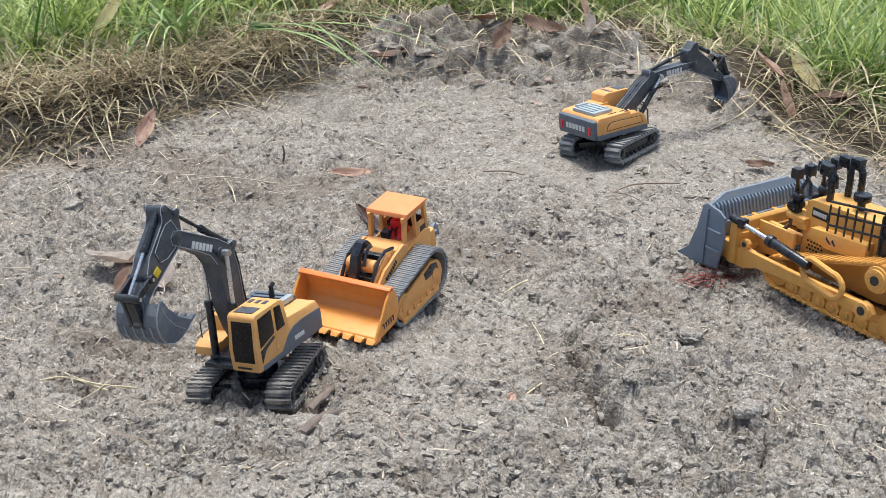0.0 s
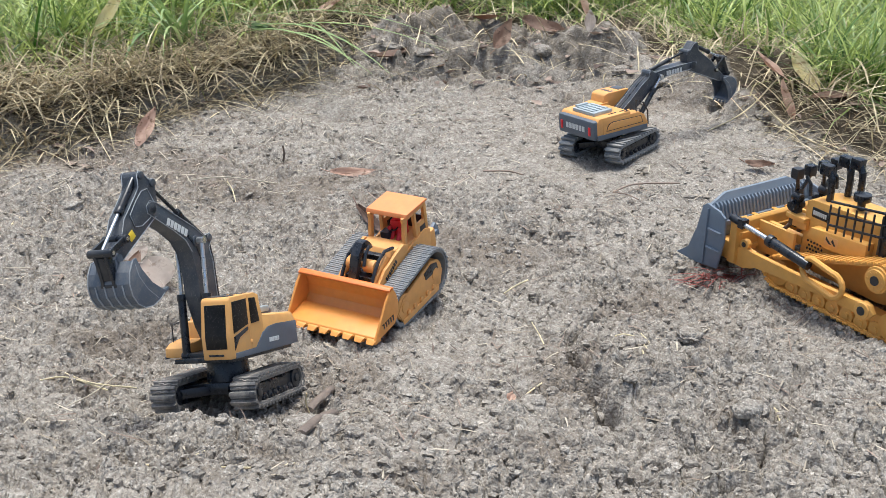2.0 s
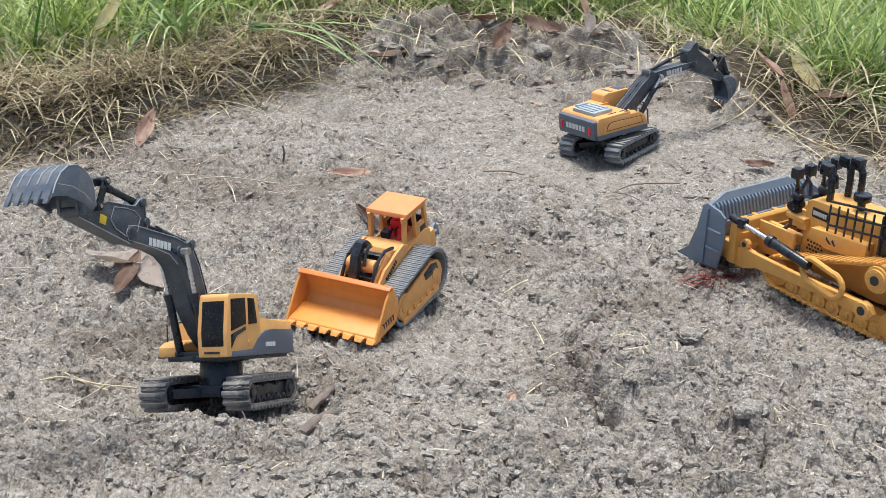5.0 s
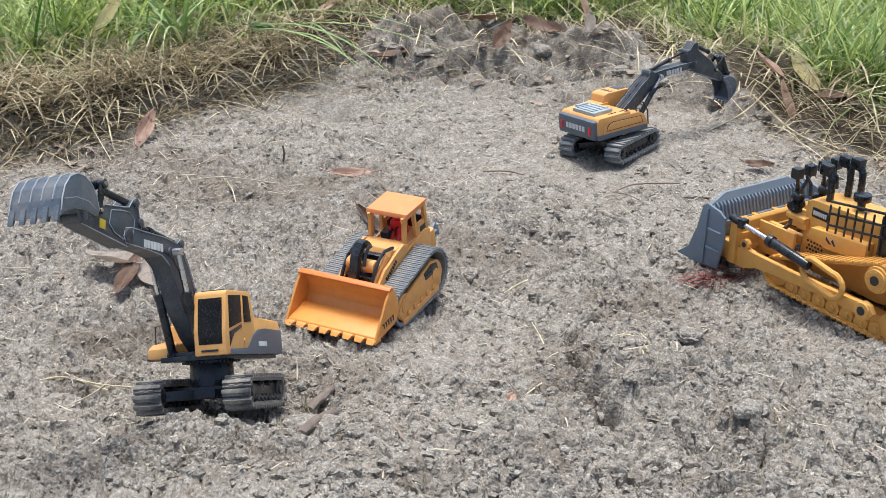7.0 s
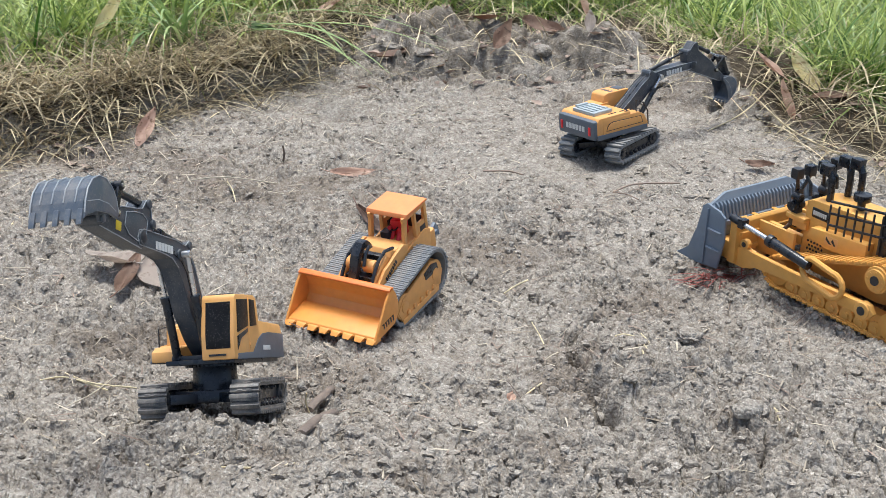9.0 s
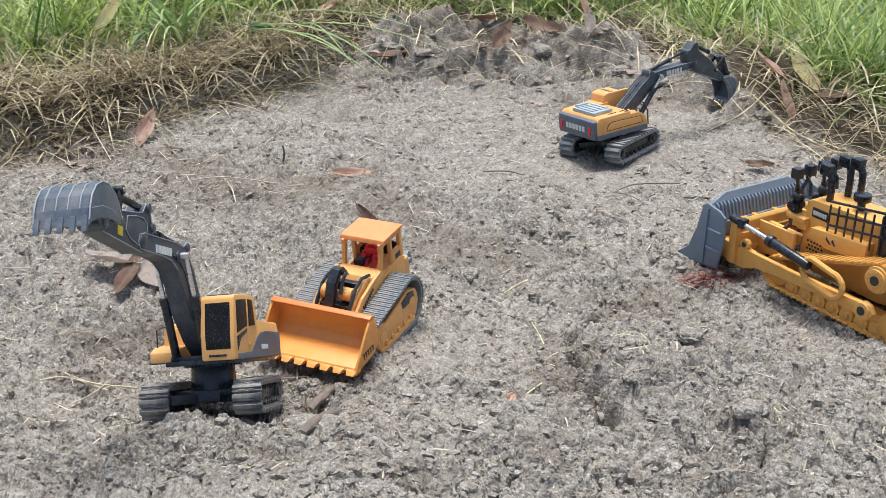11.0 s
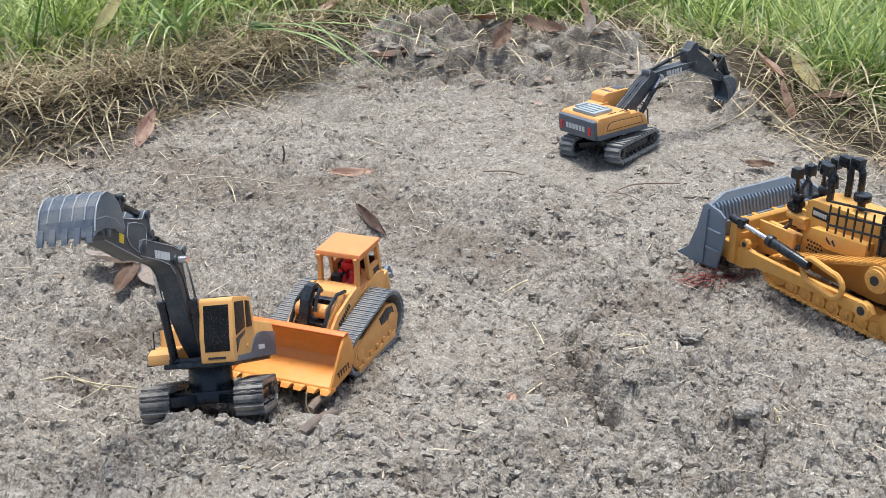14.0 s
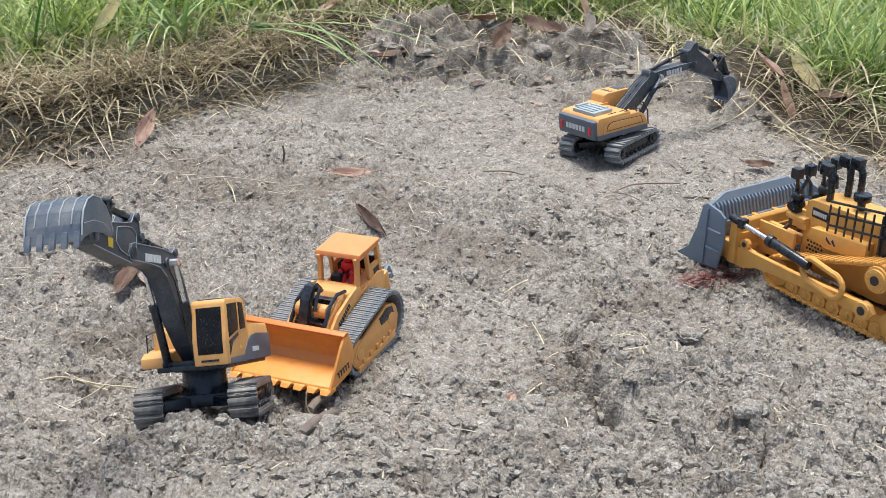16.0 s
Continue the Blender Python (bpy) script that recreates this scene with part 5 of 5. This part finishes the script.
leaf(-0.492, 1.82, LEAF_YELLOW, 105, 30, 30, -56, 25, 0.35, "yellowing leaf with brown spots standing in the grass", 0.080)
leaf(-0.285, 1.90, LEAF_GREEN, 55, 22, -35, 0, 20, 0.3, "dull green leaf caught in the grass", 0.045)
leaf(-0.394, 1.555, LEAF_ROSE, 66, 22, 70, -38, 30, 0.5, "pinkish-brown curled leaf leaning on the turf edge", 0.014)
leaf(-0.336, 1.132, LEAF_TAN, 56, 40, 165, -6, 14, 0.4, "pale tan crumpled dry leaf on the soil", 0.014)
leaf(-0.287, 1.122, LEAF_TAN, 50, 44, 120, -16, -12, 0.4, "broad pale tan dry leaf with a torn tip", 0.016)
leaf(-0.312, 1.112, LEAF_BROWN, 62, 20, 80, -18, 8, 0.3, "narrow brown dry leaf among tan ones", 0.014)
leaf(-0.315, 1.142, LEAF_TAN, 44, 30, 60, -14, 6, 0.3, "tan dry leaf under others on the soil", 0.010)
leaf(-0.112, 1.440, LEAF_ROSE, 58, 16, 5, 0, 35, 0.5, "reddish-brown rolled leaf on the soil", 0.005)
leaf(-0.078, 1.262, LEAF_DARK, 78, 13, -62, 8, 30, 0.25, "dark brown narrow rolled leaf lying in the hollow", 0.008)
leaf(0.095, 1.945, LEAF_BROWN, 70, 30, 60, -35, 30, 0.7, "brown curled leaf on the mound", 0.022)
leaf(0.165, 1.985, LEAF_BROWN, 76, 30, -25, 10, 35, 0.5, "brown boat-shaped dry leaf on the mound", 0.022)
leaf(0.080, 2.06, LEAF_BROWN, 60, 26, 10, -5, -15, 0.6, "grey-brown dry leaf on the mound", 0.012)
leaf(0.02, 2.06, LEAF_BROWN, 46, 20, -10, 0, 25, 0.5, "small brown dry leaf on the mound", 0.010)
leaf(0.238, 1.965, LEAF_GREY, 42, 20, 85, -50, 0, 0.3, "bleached pinkish leaf standing on the mound", 0.022)
leaf(0.262, 2.30, LEAF_ROSE, 66, 22, 110, -55, 20, 0.5, "pinkish leaf standing in the grass", 0.035)
leaf(0.372, 2.36, LEAF_ROSE, 70, 30, 80, -65, 10, 0.3, "pale pinkish leaf standing in the grass", 0.035)
leaf(0.478, 1.655, LEAF_ROSE, 62, 24, 110, -56, 15, 0.5, "pinkish-tan curled leaf leaning on the bank", 0.026)
leaf(0.462, 1.70, LEAF_ROSE, 54, 28, 140, -35, 10, 0.5, "orange-tan dry leaf on the bank", 0.040)
leaf(0.515, 1.71, LEAF_YELLOW, 72, 32, 125, -42, -15, 0.5, "large yellow and brown leaf on the bank", 0.036)
leaf(0.540, 1.63, LEAF_BROWN, 70, 24, 10, -6, 10, 0.4, "brown dry leaf lying on the bank", 0.012)
leaf(0.400, 1.465, LEAF_BROWN, 38, 16, -15, 0, 25, 0.6, "small tan-brown leaf on smooth soil", 0.006)
leaf(0.055, 0.868, LEAF_ROSE, 14, 9, 80, -20, 10, 0.3, "tiny reddish-brown scrap of leaf", 0.004)
leaf(-0.08, 1.96, LEAF_BROWN, 60, 26, 20, -10, 10, 0.5, "dark brown leaf under the straw", 0.010)
leaf(-0.19, 2.05, LEAF_ROSE, 55, 22, 35, -20, 10, 0.5, "pinkish-brown leaf among the straw", 0.030)


def stone(x, y, r, flat, seed, label, name="soil_clod", sink=0.3, stretch=1.0, turn=0.0, rugged=0.6):
    rng = np.random.RandomState(seed)
    bm = shape()
    bmesh.ops.create_icosphere(bm, subdivisions=4, radius=1.0)
    a, b = rng.normal(0, 1.6, (3, 3)), rng.normal(0, 4.0, (3, 3))
    for v in bm.verts:
        p = np.array(v.co)
        k = 1 + 0.16 * np.sin(a @ p).sum() / 1.5 + 0.07 * np.sin(b @ p + 1).sum() + rugged * (0.16 * noise.noise(Vector(p * 4 + seed)) + 0.10 * noise.noise(Vector(p * 10 + seed)) + 0.06 * noise.noise(Vector(p * 22 + seed)))
        v.co = Vector(p * k * r * np.array([stretch, 1, flat]))
    ob = new(name, mesh_from(name, bm, SOIL, 60))
    ob.matrix_basis = pose(x, y, float(height(x, y)) + r * flat * (1 - 2 * sink) * 0.001, 0, 0, turn)
    return tagged(ob, label, "soil clod" if name == "soil_clod" else "stone", "loose clods")


stone(0.027, 1.170, 9, 0.75, 1, "rounded dark grey stone on the soil", "stone")
stone(-0.424, 1.305, 13, 0.6, 2, "rounded lump of crusted soil")
stone(-0.010, 0.950, 20, 0.30, 3, "flat crusted slab of soil", stretch=1.3, turn=-30, sink=0.45)
stone(0.236, 0.838, 10, 0.6, 7, "clod of crumbly soil with roots", sink=0.4, stretch=1.2)
stone(0.250, 0.855, 11, 0.6, 8, "clod of crumbly soil with roots", sink=0.4)
stone(-0.330, 0.905, 18, 0.5, 10, "rounded clod of soil", sink=0.45)
stone(-0.100, 0.800, 16, 0.5, 11, "broken clod of soil before the tracks", sink=0.4, stretch=1.3)
stone(0.175, 0.985, 9, 0.6, 12, "small clod of soil")
stone(0.225, 1.000, 11, 0.5, 13, "small flat clod of soil")
stone(0.262, 0.945, 10, 0.5, 14, "small flat clod of soil")
stone(0.075, 0.870, 12, 0.6, 15, "clod of soil beside a straw")

for k, (x, y, r) in enumerate(((-0.09, 1.99, 14), (-0.03, 1.93, 13), (0.03, 1.96, 16), (0.10, 1.90, 12), (0.19, 1.85, 20), (0.235, 1.83, 17), (0.28, 1.87, 16), (0.16, 1.93, 18), (0.07, 2.02, 18), (0.33, 1.80, 16), (0.40, 1.72, 15), (0.45, 1.66, 14), (0.30, 1.75, 10))):
    stone(x, y, r * 0.8, 0.55, 20 + k, "rough dark clod of soil on the mound", sink=0.5, stretch=1.3, turn=40 * k, rugged=1.0)
for k, (x, y, r) in enumerate(((0.215, 1.008, 8), (0.231, 1.000, 6), (0.146, 0.975, 6), (0.155, 0.90, 6), (0.092, 0.905, 5), (0.105, 1.02, 5), (0.13, 0.83, 6), (0.17, 0.86, 5), (0.25, 0.93, 6), (0.02, 0.82, 6), (-0.03, 0.86, 5), (0.06, 0.99, 6), (0.19, 0.80, 6))):
    stone(x, y, r, 0.7, 50 + k, "small crumbly clod of soil", sink=0.3, turn=55 * k, rugged=0.9)


def stick(name, points, r, mat, label, category):
    """A stem or stick resting along points (x, y, lift in mm), uneven along its length."""
    rng = random.Random(len(label) + int(points[0][0] * 1000))
    path = []
    line = [Vector((x * 1000, y * 1000, float(lie(x, y)) * 1000 + lift + 2.5)) for x, y, lift in points]
    line = [line[0] * 2 - line[1]] + line + [line[-1] * 2 - line[-2]]
    for a, b, c, d in zip(line, line[1:], line[2:], line[3:]):
        for k in range(5):
            u = k / 5
            path.append(0.5 * (2 * b + (c - a) * u + (2 * a - 5 * b + 4 * c - d) * u * u + (3 * b - a - 3 * c + d) * u ** 3))
    path.append(line[-2])
    bm = shape()
    tube(bm, path, r, 10)
    bm.verts.ensure_lookup_table()
    for i, v in enumerate(bm.verts):
        c = Vector(path[i // 10])
        swell = 1 + 0.22 * noise.noise(Vector((i * 0.7, r, i * 0.13))) + rng.uniform(-0.16, 0.16)
        flat = Vector((1, 1, 0.62 if r > 3 else 1))
        v.co = c + (v.co - c) * swell * flat
    return tagged(new(name, mesh_from(name, bm, mat, 60)), label, category, "loose stems")


stick("stick", [(-0.104, 0.772, 6), (-0.096, 0.80, 9), (-0.086, 0.838, 10)], 4.6, BARK, "grey-brown broken piece of wood on the soil", "stick")
stick("stick", [(-0.109, 0.868, 6), (-0.102, 0.895, 8), (-0.095, 0.915, 6)], 4.0, BARK, "dark piece of bark in the hollow", "stick")
for points, r, mat, label in (
        (((0.062, 1.130, 2), (0.075, 1.145, 5), (0.088, 1.160, 3)), 0.9, STRAW, "pale straw stem on the soil"),
        (((-0.003, 0.848, 2), (0.012, 0.842, 4), (0.030, 0.836, 2)), 1.1, STRAW, "yellow straw stem on the soil"),
        (((0.052, 0.878, 3), (0.075, 0.905, 8), (0.104, 0.945, 4)), 0.7, STRAW, "long pale straw stem leaning on a clod"),
        (((0.085, 1.055, 2), (0.090, 1.030, 4), (0.093, 1.005, 2)), 0.6, STRAW, "pale straw stem on the soil"),
        (((0.150, 1.003, 5), (0.165, 1.004, 7), (0.182, 0.998, 4)), 0.9, STRAW, "pale straw stem at the crack"),
        (((0.176, 1.000, 4), (0.181, 0.965, 5), (0.180, 0.930, 2)), 0.8, STRAW, "tan straw hanging down a clod"),
        (((0.172, 0.995, 4), (0.176, 0.965, 5), (0.174, 0.935, 2)), 0.8, STRAW, "tan straw hanging down a clod"),
        (((0.182, 1.010, 6), (0.186, 0.975, 6), (0.184, 0.945, 2)), 0.6, STRAW, "tan straw hanging down a clod"),
        (((-0.352, 0.934, 4), (-0.325, 0.932, 7), (-0.285, 0.915, 3)), 0.8, STRAW, "yellow-green stem on the soil"),
        (((-0.330, 0.945, 3), (-0.300, 0.922, 6), (-0.262, 0.921, 3)), 0.7, STRAW, "thin tan stem on the soil"),
        (((-0.315, 0.880, 3), (-0.296, 0.905, 6), (-0.284, 0.935, 4)), 0.6, PALE_STRAW, "thin grey-tan stem on the soil"),
        (((0.262, 0.815, 3), (0.267, 0.840, 6), (0.270, 0.865, 8)), 0.8, STRAW, "bent straw tuft stem on the soil"),
        (((0.274, 0.812, 3), (0.272, 0.840, 7), (0.269, 0.868, 8)), 0.8, STRAW, "bent straw tuft stem on the soil"),
        (((0.281, 0.818, 3), (0.276, 0.840, 6), (0.271, 0.862, 8)), 0.7, STRAW, "bent straw tuft stem on the soil"),
        (((0.196, 0.770, 3), (0.212, 0.776, 5), (0.231, 0.786, 3)), 0.8, STRAW, "pale straw stem over a small crack"),
        (((-0.205, 0.722, 3), (-0.165, 0.716, 5), (-0.118, 0.717, 3)), 0.7, STRAW, "long thin straw stem on the soil"),
        (((-0.182, 0.708, 3), (-0.176, 0.725, 6), (-0.168, 0.742, 4)), 0.6, STRAW, "thin pale straw stem on the soil"),
        (((-0.095, 0.715, 3), (-0.103, 0.722, 6), (-0.112, 0.718, 3)), 0.8, STRAW, "short tan straw stem on the soil"),
        (((-0.105, 0.850, 3), (-0.108, 0.845, 16), (-0.107, 0.842, 26)), 0.6, STRAW, "thin straw standing beside the tracks"),
        (((-0.240, 1.330, 2), (-0.250, 1.365, 7), (-0.262, 1.400, 5)), 0.7, STRAW, "thin straw leaning in the soil"),
        (((-0.480, 1.260, 3), (-0.462, 1.330, 8), (-0.452, 1.400, 4)), 1.1, STRAW, "tan stem lying near the turf"),
        (((-0.330, 1.400, 2), (-0.270, 1.415, 5), (-0.200, 1.400, 2)), 0.7, PALE_STRAW, "long weathered straw on the soil"),
        (((-0.400, 1.330, 2), (-0.340, 1.350, 5), (-0.290, 1.335, 2)), 0.7, PALE_STRAW, "long weathered straw on the soil"),
        (((0.205, 1.385, 2), (0.235, 1.405, 4), (0.290, 1.410, 3)), 0.9, FIBRE, "dark thin root on smooth soil"),
        (((0.205, 1.385, 2), (0.220, 1.375, 3), (0.232, 1.362, 2)), 0.7, FIBRE, "dark forked root on smooth soil"),
        (((0.100, 1.440, 2), (0.082, 1.450, 3), (0.050, 1.452, 2)), 1.1, FIBRE, "dark thin root on smooth soil"),
        (((0.340, 1.840, 30), (0.300, 1.780, 18), (0.255, 1.690, 6)), 1.1, STRAW, "pale straw stem down the bank"),
        (((0.480, 1.700, 40), (0.420, 1.640, 20), (0.360, 1.600, 4)), 1.1, STRAW, "pale straw stem over the bank"),
        (((0.520, 1.500, 3), (0.470, 1.580, 12), (0.440, 1.680, 26)), 1.3, STRAW, "long yellow-green stem down the bank")):
    stick("straw_stem", points, r, mat, label, "straw stem")
stick("twig", [(-0.205, 1.49, 0), (-0.203, 1.488, 10), (-0.204, 1.487, 22)], 1.4, BARK, "short dark twig stuck in the soil", "twig")


def tussock():
    rng = random.Random(12)
    verts, faces = [], []
    for k in range(26):
        x, y = -0.405 + rng.gauss(0, 0.012), 1.86 + rng.gauss(0, 0.012)
        toward = rng.gauss(-1.75, 0.5) if k % 2 else rng.uniform(0, math.tau)
        blade_strip(verts, faces, (x, y, float(lie(x, y)) + 0.01), toward, rng.uniform(0.2, 0.7), rng.uniform(0.12, 0.22), rng.uniform(0.0022, 0.0036), rng.uniform(1.2, 2.2), rng, 8)
    joined("grass_tussock", verts, faces, BLUE_GRASS, "broad-bladed green grass tussock on the turf edge", "grass", "thing")


tussock()
def fallen_grass():
    """Long blades that lean out of the turf and lie down over the soil."""
    rng = random.Random(21)
    for x, y, toward, length, wide, label in (
            (-0.335, 1.960, -0.86, 0.40, 0.0034, "long green grass blade fallen onto the soil"), (-0.330, 1.945, -0.98, 0.35, 0.0030, "long green grass blade bent over the turf edge"),
            (-0.300, 1.975, -0.62, 0.33, 0.0028, "yellow-green grass blade over the turf edge"), (-0.270, 1.960, -1.05, 0.27, 0.0028, "short green grass blade over the turf edge"),
            (-0.350, 2.000, -0.45, 0.36, 0.0028, "yellow-green grass blade lying over the straw"), (-0.235, 2.020, -1.30, 0.26, 0.0026, "green grass blade hanging to the soil")):
        verts, faces = [], []
        blade_strip(verts, faces, (x, y, float(lie(x, y)) + 0.02), toward, 1.26, length * 1.15, wide, 0.62, rng, 10)
        joined("fallen_grass", verts, faces, BLUE_GRASS, label, "grass stem", "thing")


fallen_grass()


def root_tuft():
    rng = random.Random(9)
    verts, faces = [], []
    for _ in range(110):
        u = rng.random()
        x, y = 0.312 - 0.058 * u + rng.gauss(0, 0.006), 1.168 - 0.040 * u + rng.gauss(0, 0.006)
        blade_strip(verts, faces, (x, y, float(height(x, y)) + 0.001), rng.gauss(3.75, 0.45), rng.uniform(1.1, 1.6), rng.uniform(0.012, 0.035), 0.0006, rng.uniform(-0.2, 0.5), rng, 4)
    joined("root_tuft", verts, faces, ROOT, "tuft of reddish fine roots before the blade", "roots")


root_tuft()


# ---- what moves ----
# seconds, place, yaw, nose-up, lean, slew of the house
DIGGER = (
    (0.0, -0.1581, 0.9333, -0.0081, -102.3, 2.0, 5.6, -13.1),
    (0.65, -0.1581, 0.9333, -0.0081, -102.3, 2.0, 5.6, -13.1),
    (1.0, -0.1607, 0.9135, -0.0040, -96.2, 9.0, 6.2, -11.6),
    (1.5, -0.1721, 0.8952, 0.0022, -107.4, 15.9, 11.3, -8.1),
    (2.0, -0.1760, 0.8909, 0.0030, -107.1, 17.9, 10.8, -8.0),
    (2.5, -0.1783, 0.8845, 0.0050, -108.9, 22.0, 9.0, -7.8),
    (3.0, -0.1781, 0.8799, 0.0061, -110.4, 22.5, 9.6, -7.6),
    (3.5, -0.1778, 0.8772, 0.0068, -110.9, 23.0, 10.0, -7.5),
    (4.2, -0.1778, 0.8772, 0.0068, -110.9, 23.0, 10.0, -7.5),
    (6.5, -0.1816, 0.8491, 0.0192, -100.4, 26.3, 8.5, -8.2),
    (7.0, -0.1811, 0.8440, 0.0216, -99.7, 27.3, 8.5, -8.3),
    (7.5, -0.1780, 0.8388, 0.0214, -95.9, 27.0, 6.0, -8.5),
    (9.2, -0.1780, 0.8388, 0.0214, -95.9, 27.0, 6.0, -8.5),
    (11.5, -0.1797, 0.8424, 0.0200, -91.4, 26.0, 4.7, -10.4),
    (12.0, -0.1815, 0.8398, 0.0203, -91.7, 25.4, 5.0, -10.7),
    (13.0, -0.1815, 0.8398, 0.0203, -91.7, 25.4, 5.0, -10.7),
    (13.5, -0.1810, 0.8419, 0.0195, -87.4, 25.5, 3.8, -11.2),
    (14.0, -0.1813, 0.8428, 0.0191, -88.7, 24.8, 4.1, -11.2),
    (14.5, -0.1831, 0.8420, 0.0192, -89.1, 25.0, 4.5, -11.2),
    (15.0, -0.1841, 0.8404, 0.0190, -89.1, 24.8, 5.3, -11.2),
    (15.5, -0.1843, 0.8369, 0.0198, -89.0, 24.7, 5.1, -11.2),
    (16.0, -0.1843, 0.8369, 0.0198, -89.0, 24.7, 5.1, -11.2),
)
# seconds, boom, stick, bucket: degrees above the house's floor
ARM = (
    (0.0, 57, -35, -138), (1.0, 57, -37, -138), (1.5, 55, -40, -140), (2.5, 56, -37, -138), (2.75, 56, -34, -124),
    (3.0, 56, -28, -85), (3.3, 56, -12, -46), (3.5, 55, -3, -21), (3.8, 51, 8, 2), (4.2, 45.6, 15, 16), (5.0, 38, 13, 9),
    (6.0, 34.5, 8, -2), (7.0, 34.2, 8, -3), (9.2, 35, 8, -3), (12.0, 34.2, 8.5, -3), (16.0, 34, 8.5, -3),
)
LOADER = (
    (0.0, -0.0556, 1.0933, 0.0059, -119.6, -9.9, 1.0), (10.1, -0.0556, 1.0933, 0.0059, -119.6, -9.9, 1.0),
    (11.3, -0.0861, 1.0170, -0.0015, -113.7, -6.1, 0.1), (11.5, -0.0935, 1.0030, -0.0010, -115.7, -6.0, 2.0),
    (12.0, -0.0944, 1.0026, -0.0006, -115.7, -6.0, 2.3), (13.2, -0.0944, 1.0026, -0.0006, -115.7, -6.0, 2.3),
    (13.5, -0.0952, 0.9980, 0.0004, -115.7, -7.0, 2.6), (16.0, -0.0952, 0.9980, 0.0004, -115.7, -7.0, 2.6),
)


def between(table, t):
    times = [row[0] for row in table]
    return [float(np.interp(t, times, [row[k] for row in table])) for k in range(1, len(table[0]))]


def motions():
    def ground_pose(row):
        x, y, z, yaw, nose, lean = row[:6]
        return pose(x, y, z, lean, -nose, yaw)

    times = sorted({round(k * 0.1, 2) for k in range(0, 161)})
    kept = [t for i, t in enumerate(times) if i % 5 == 0 or 0.6 <= t <= 4.3 or 7.0 <= t <= 7.6 or 11.2 <= t <= 12.1 or 13.0 <= t <= 13.6]
    walk(digger["thing"], [(t, ground_pose(between(DIGGER, t))) for t in kept])
    arms = [(t, arm_poses(between(DIGGER, t)[6], *between(ARM, t))) for t in kept]
    for key in ("house", "boom", "stick", "bucket", "link", "rocker"):
        walk(digger[key], [(t, p[key]) for t, p in arms])
    for i, (barrel, rod_ob) in enumerate(digger["rams"]):
        walk(barrel, [(t, p["rams"][i][0]) for t, p in arms])
        walk(rod_ob, [(t, p["rams"][i][1]) for t, p in arms])
    for ob in (front_loader, driver):
        walk(ob, [(t, ground_pose(between(LOADER, t))) for t in kept])


motions()
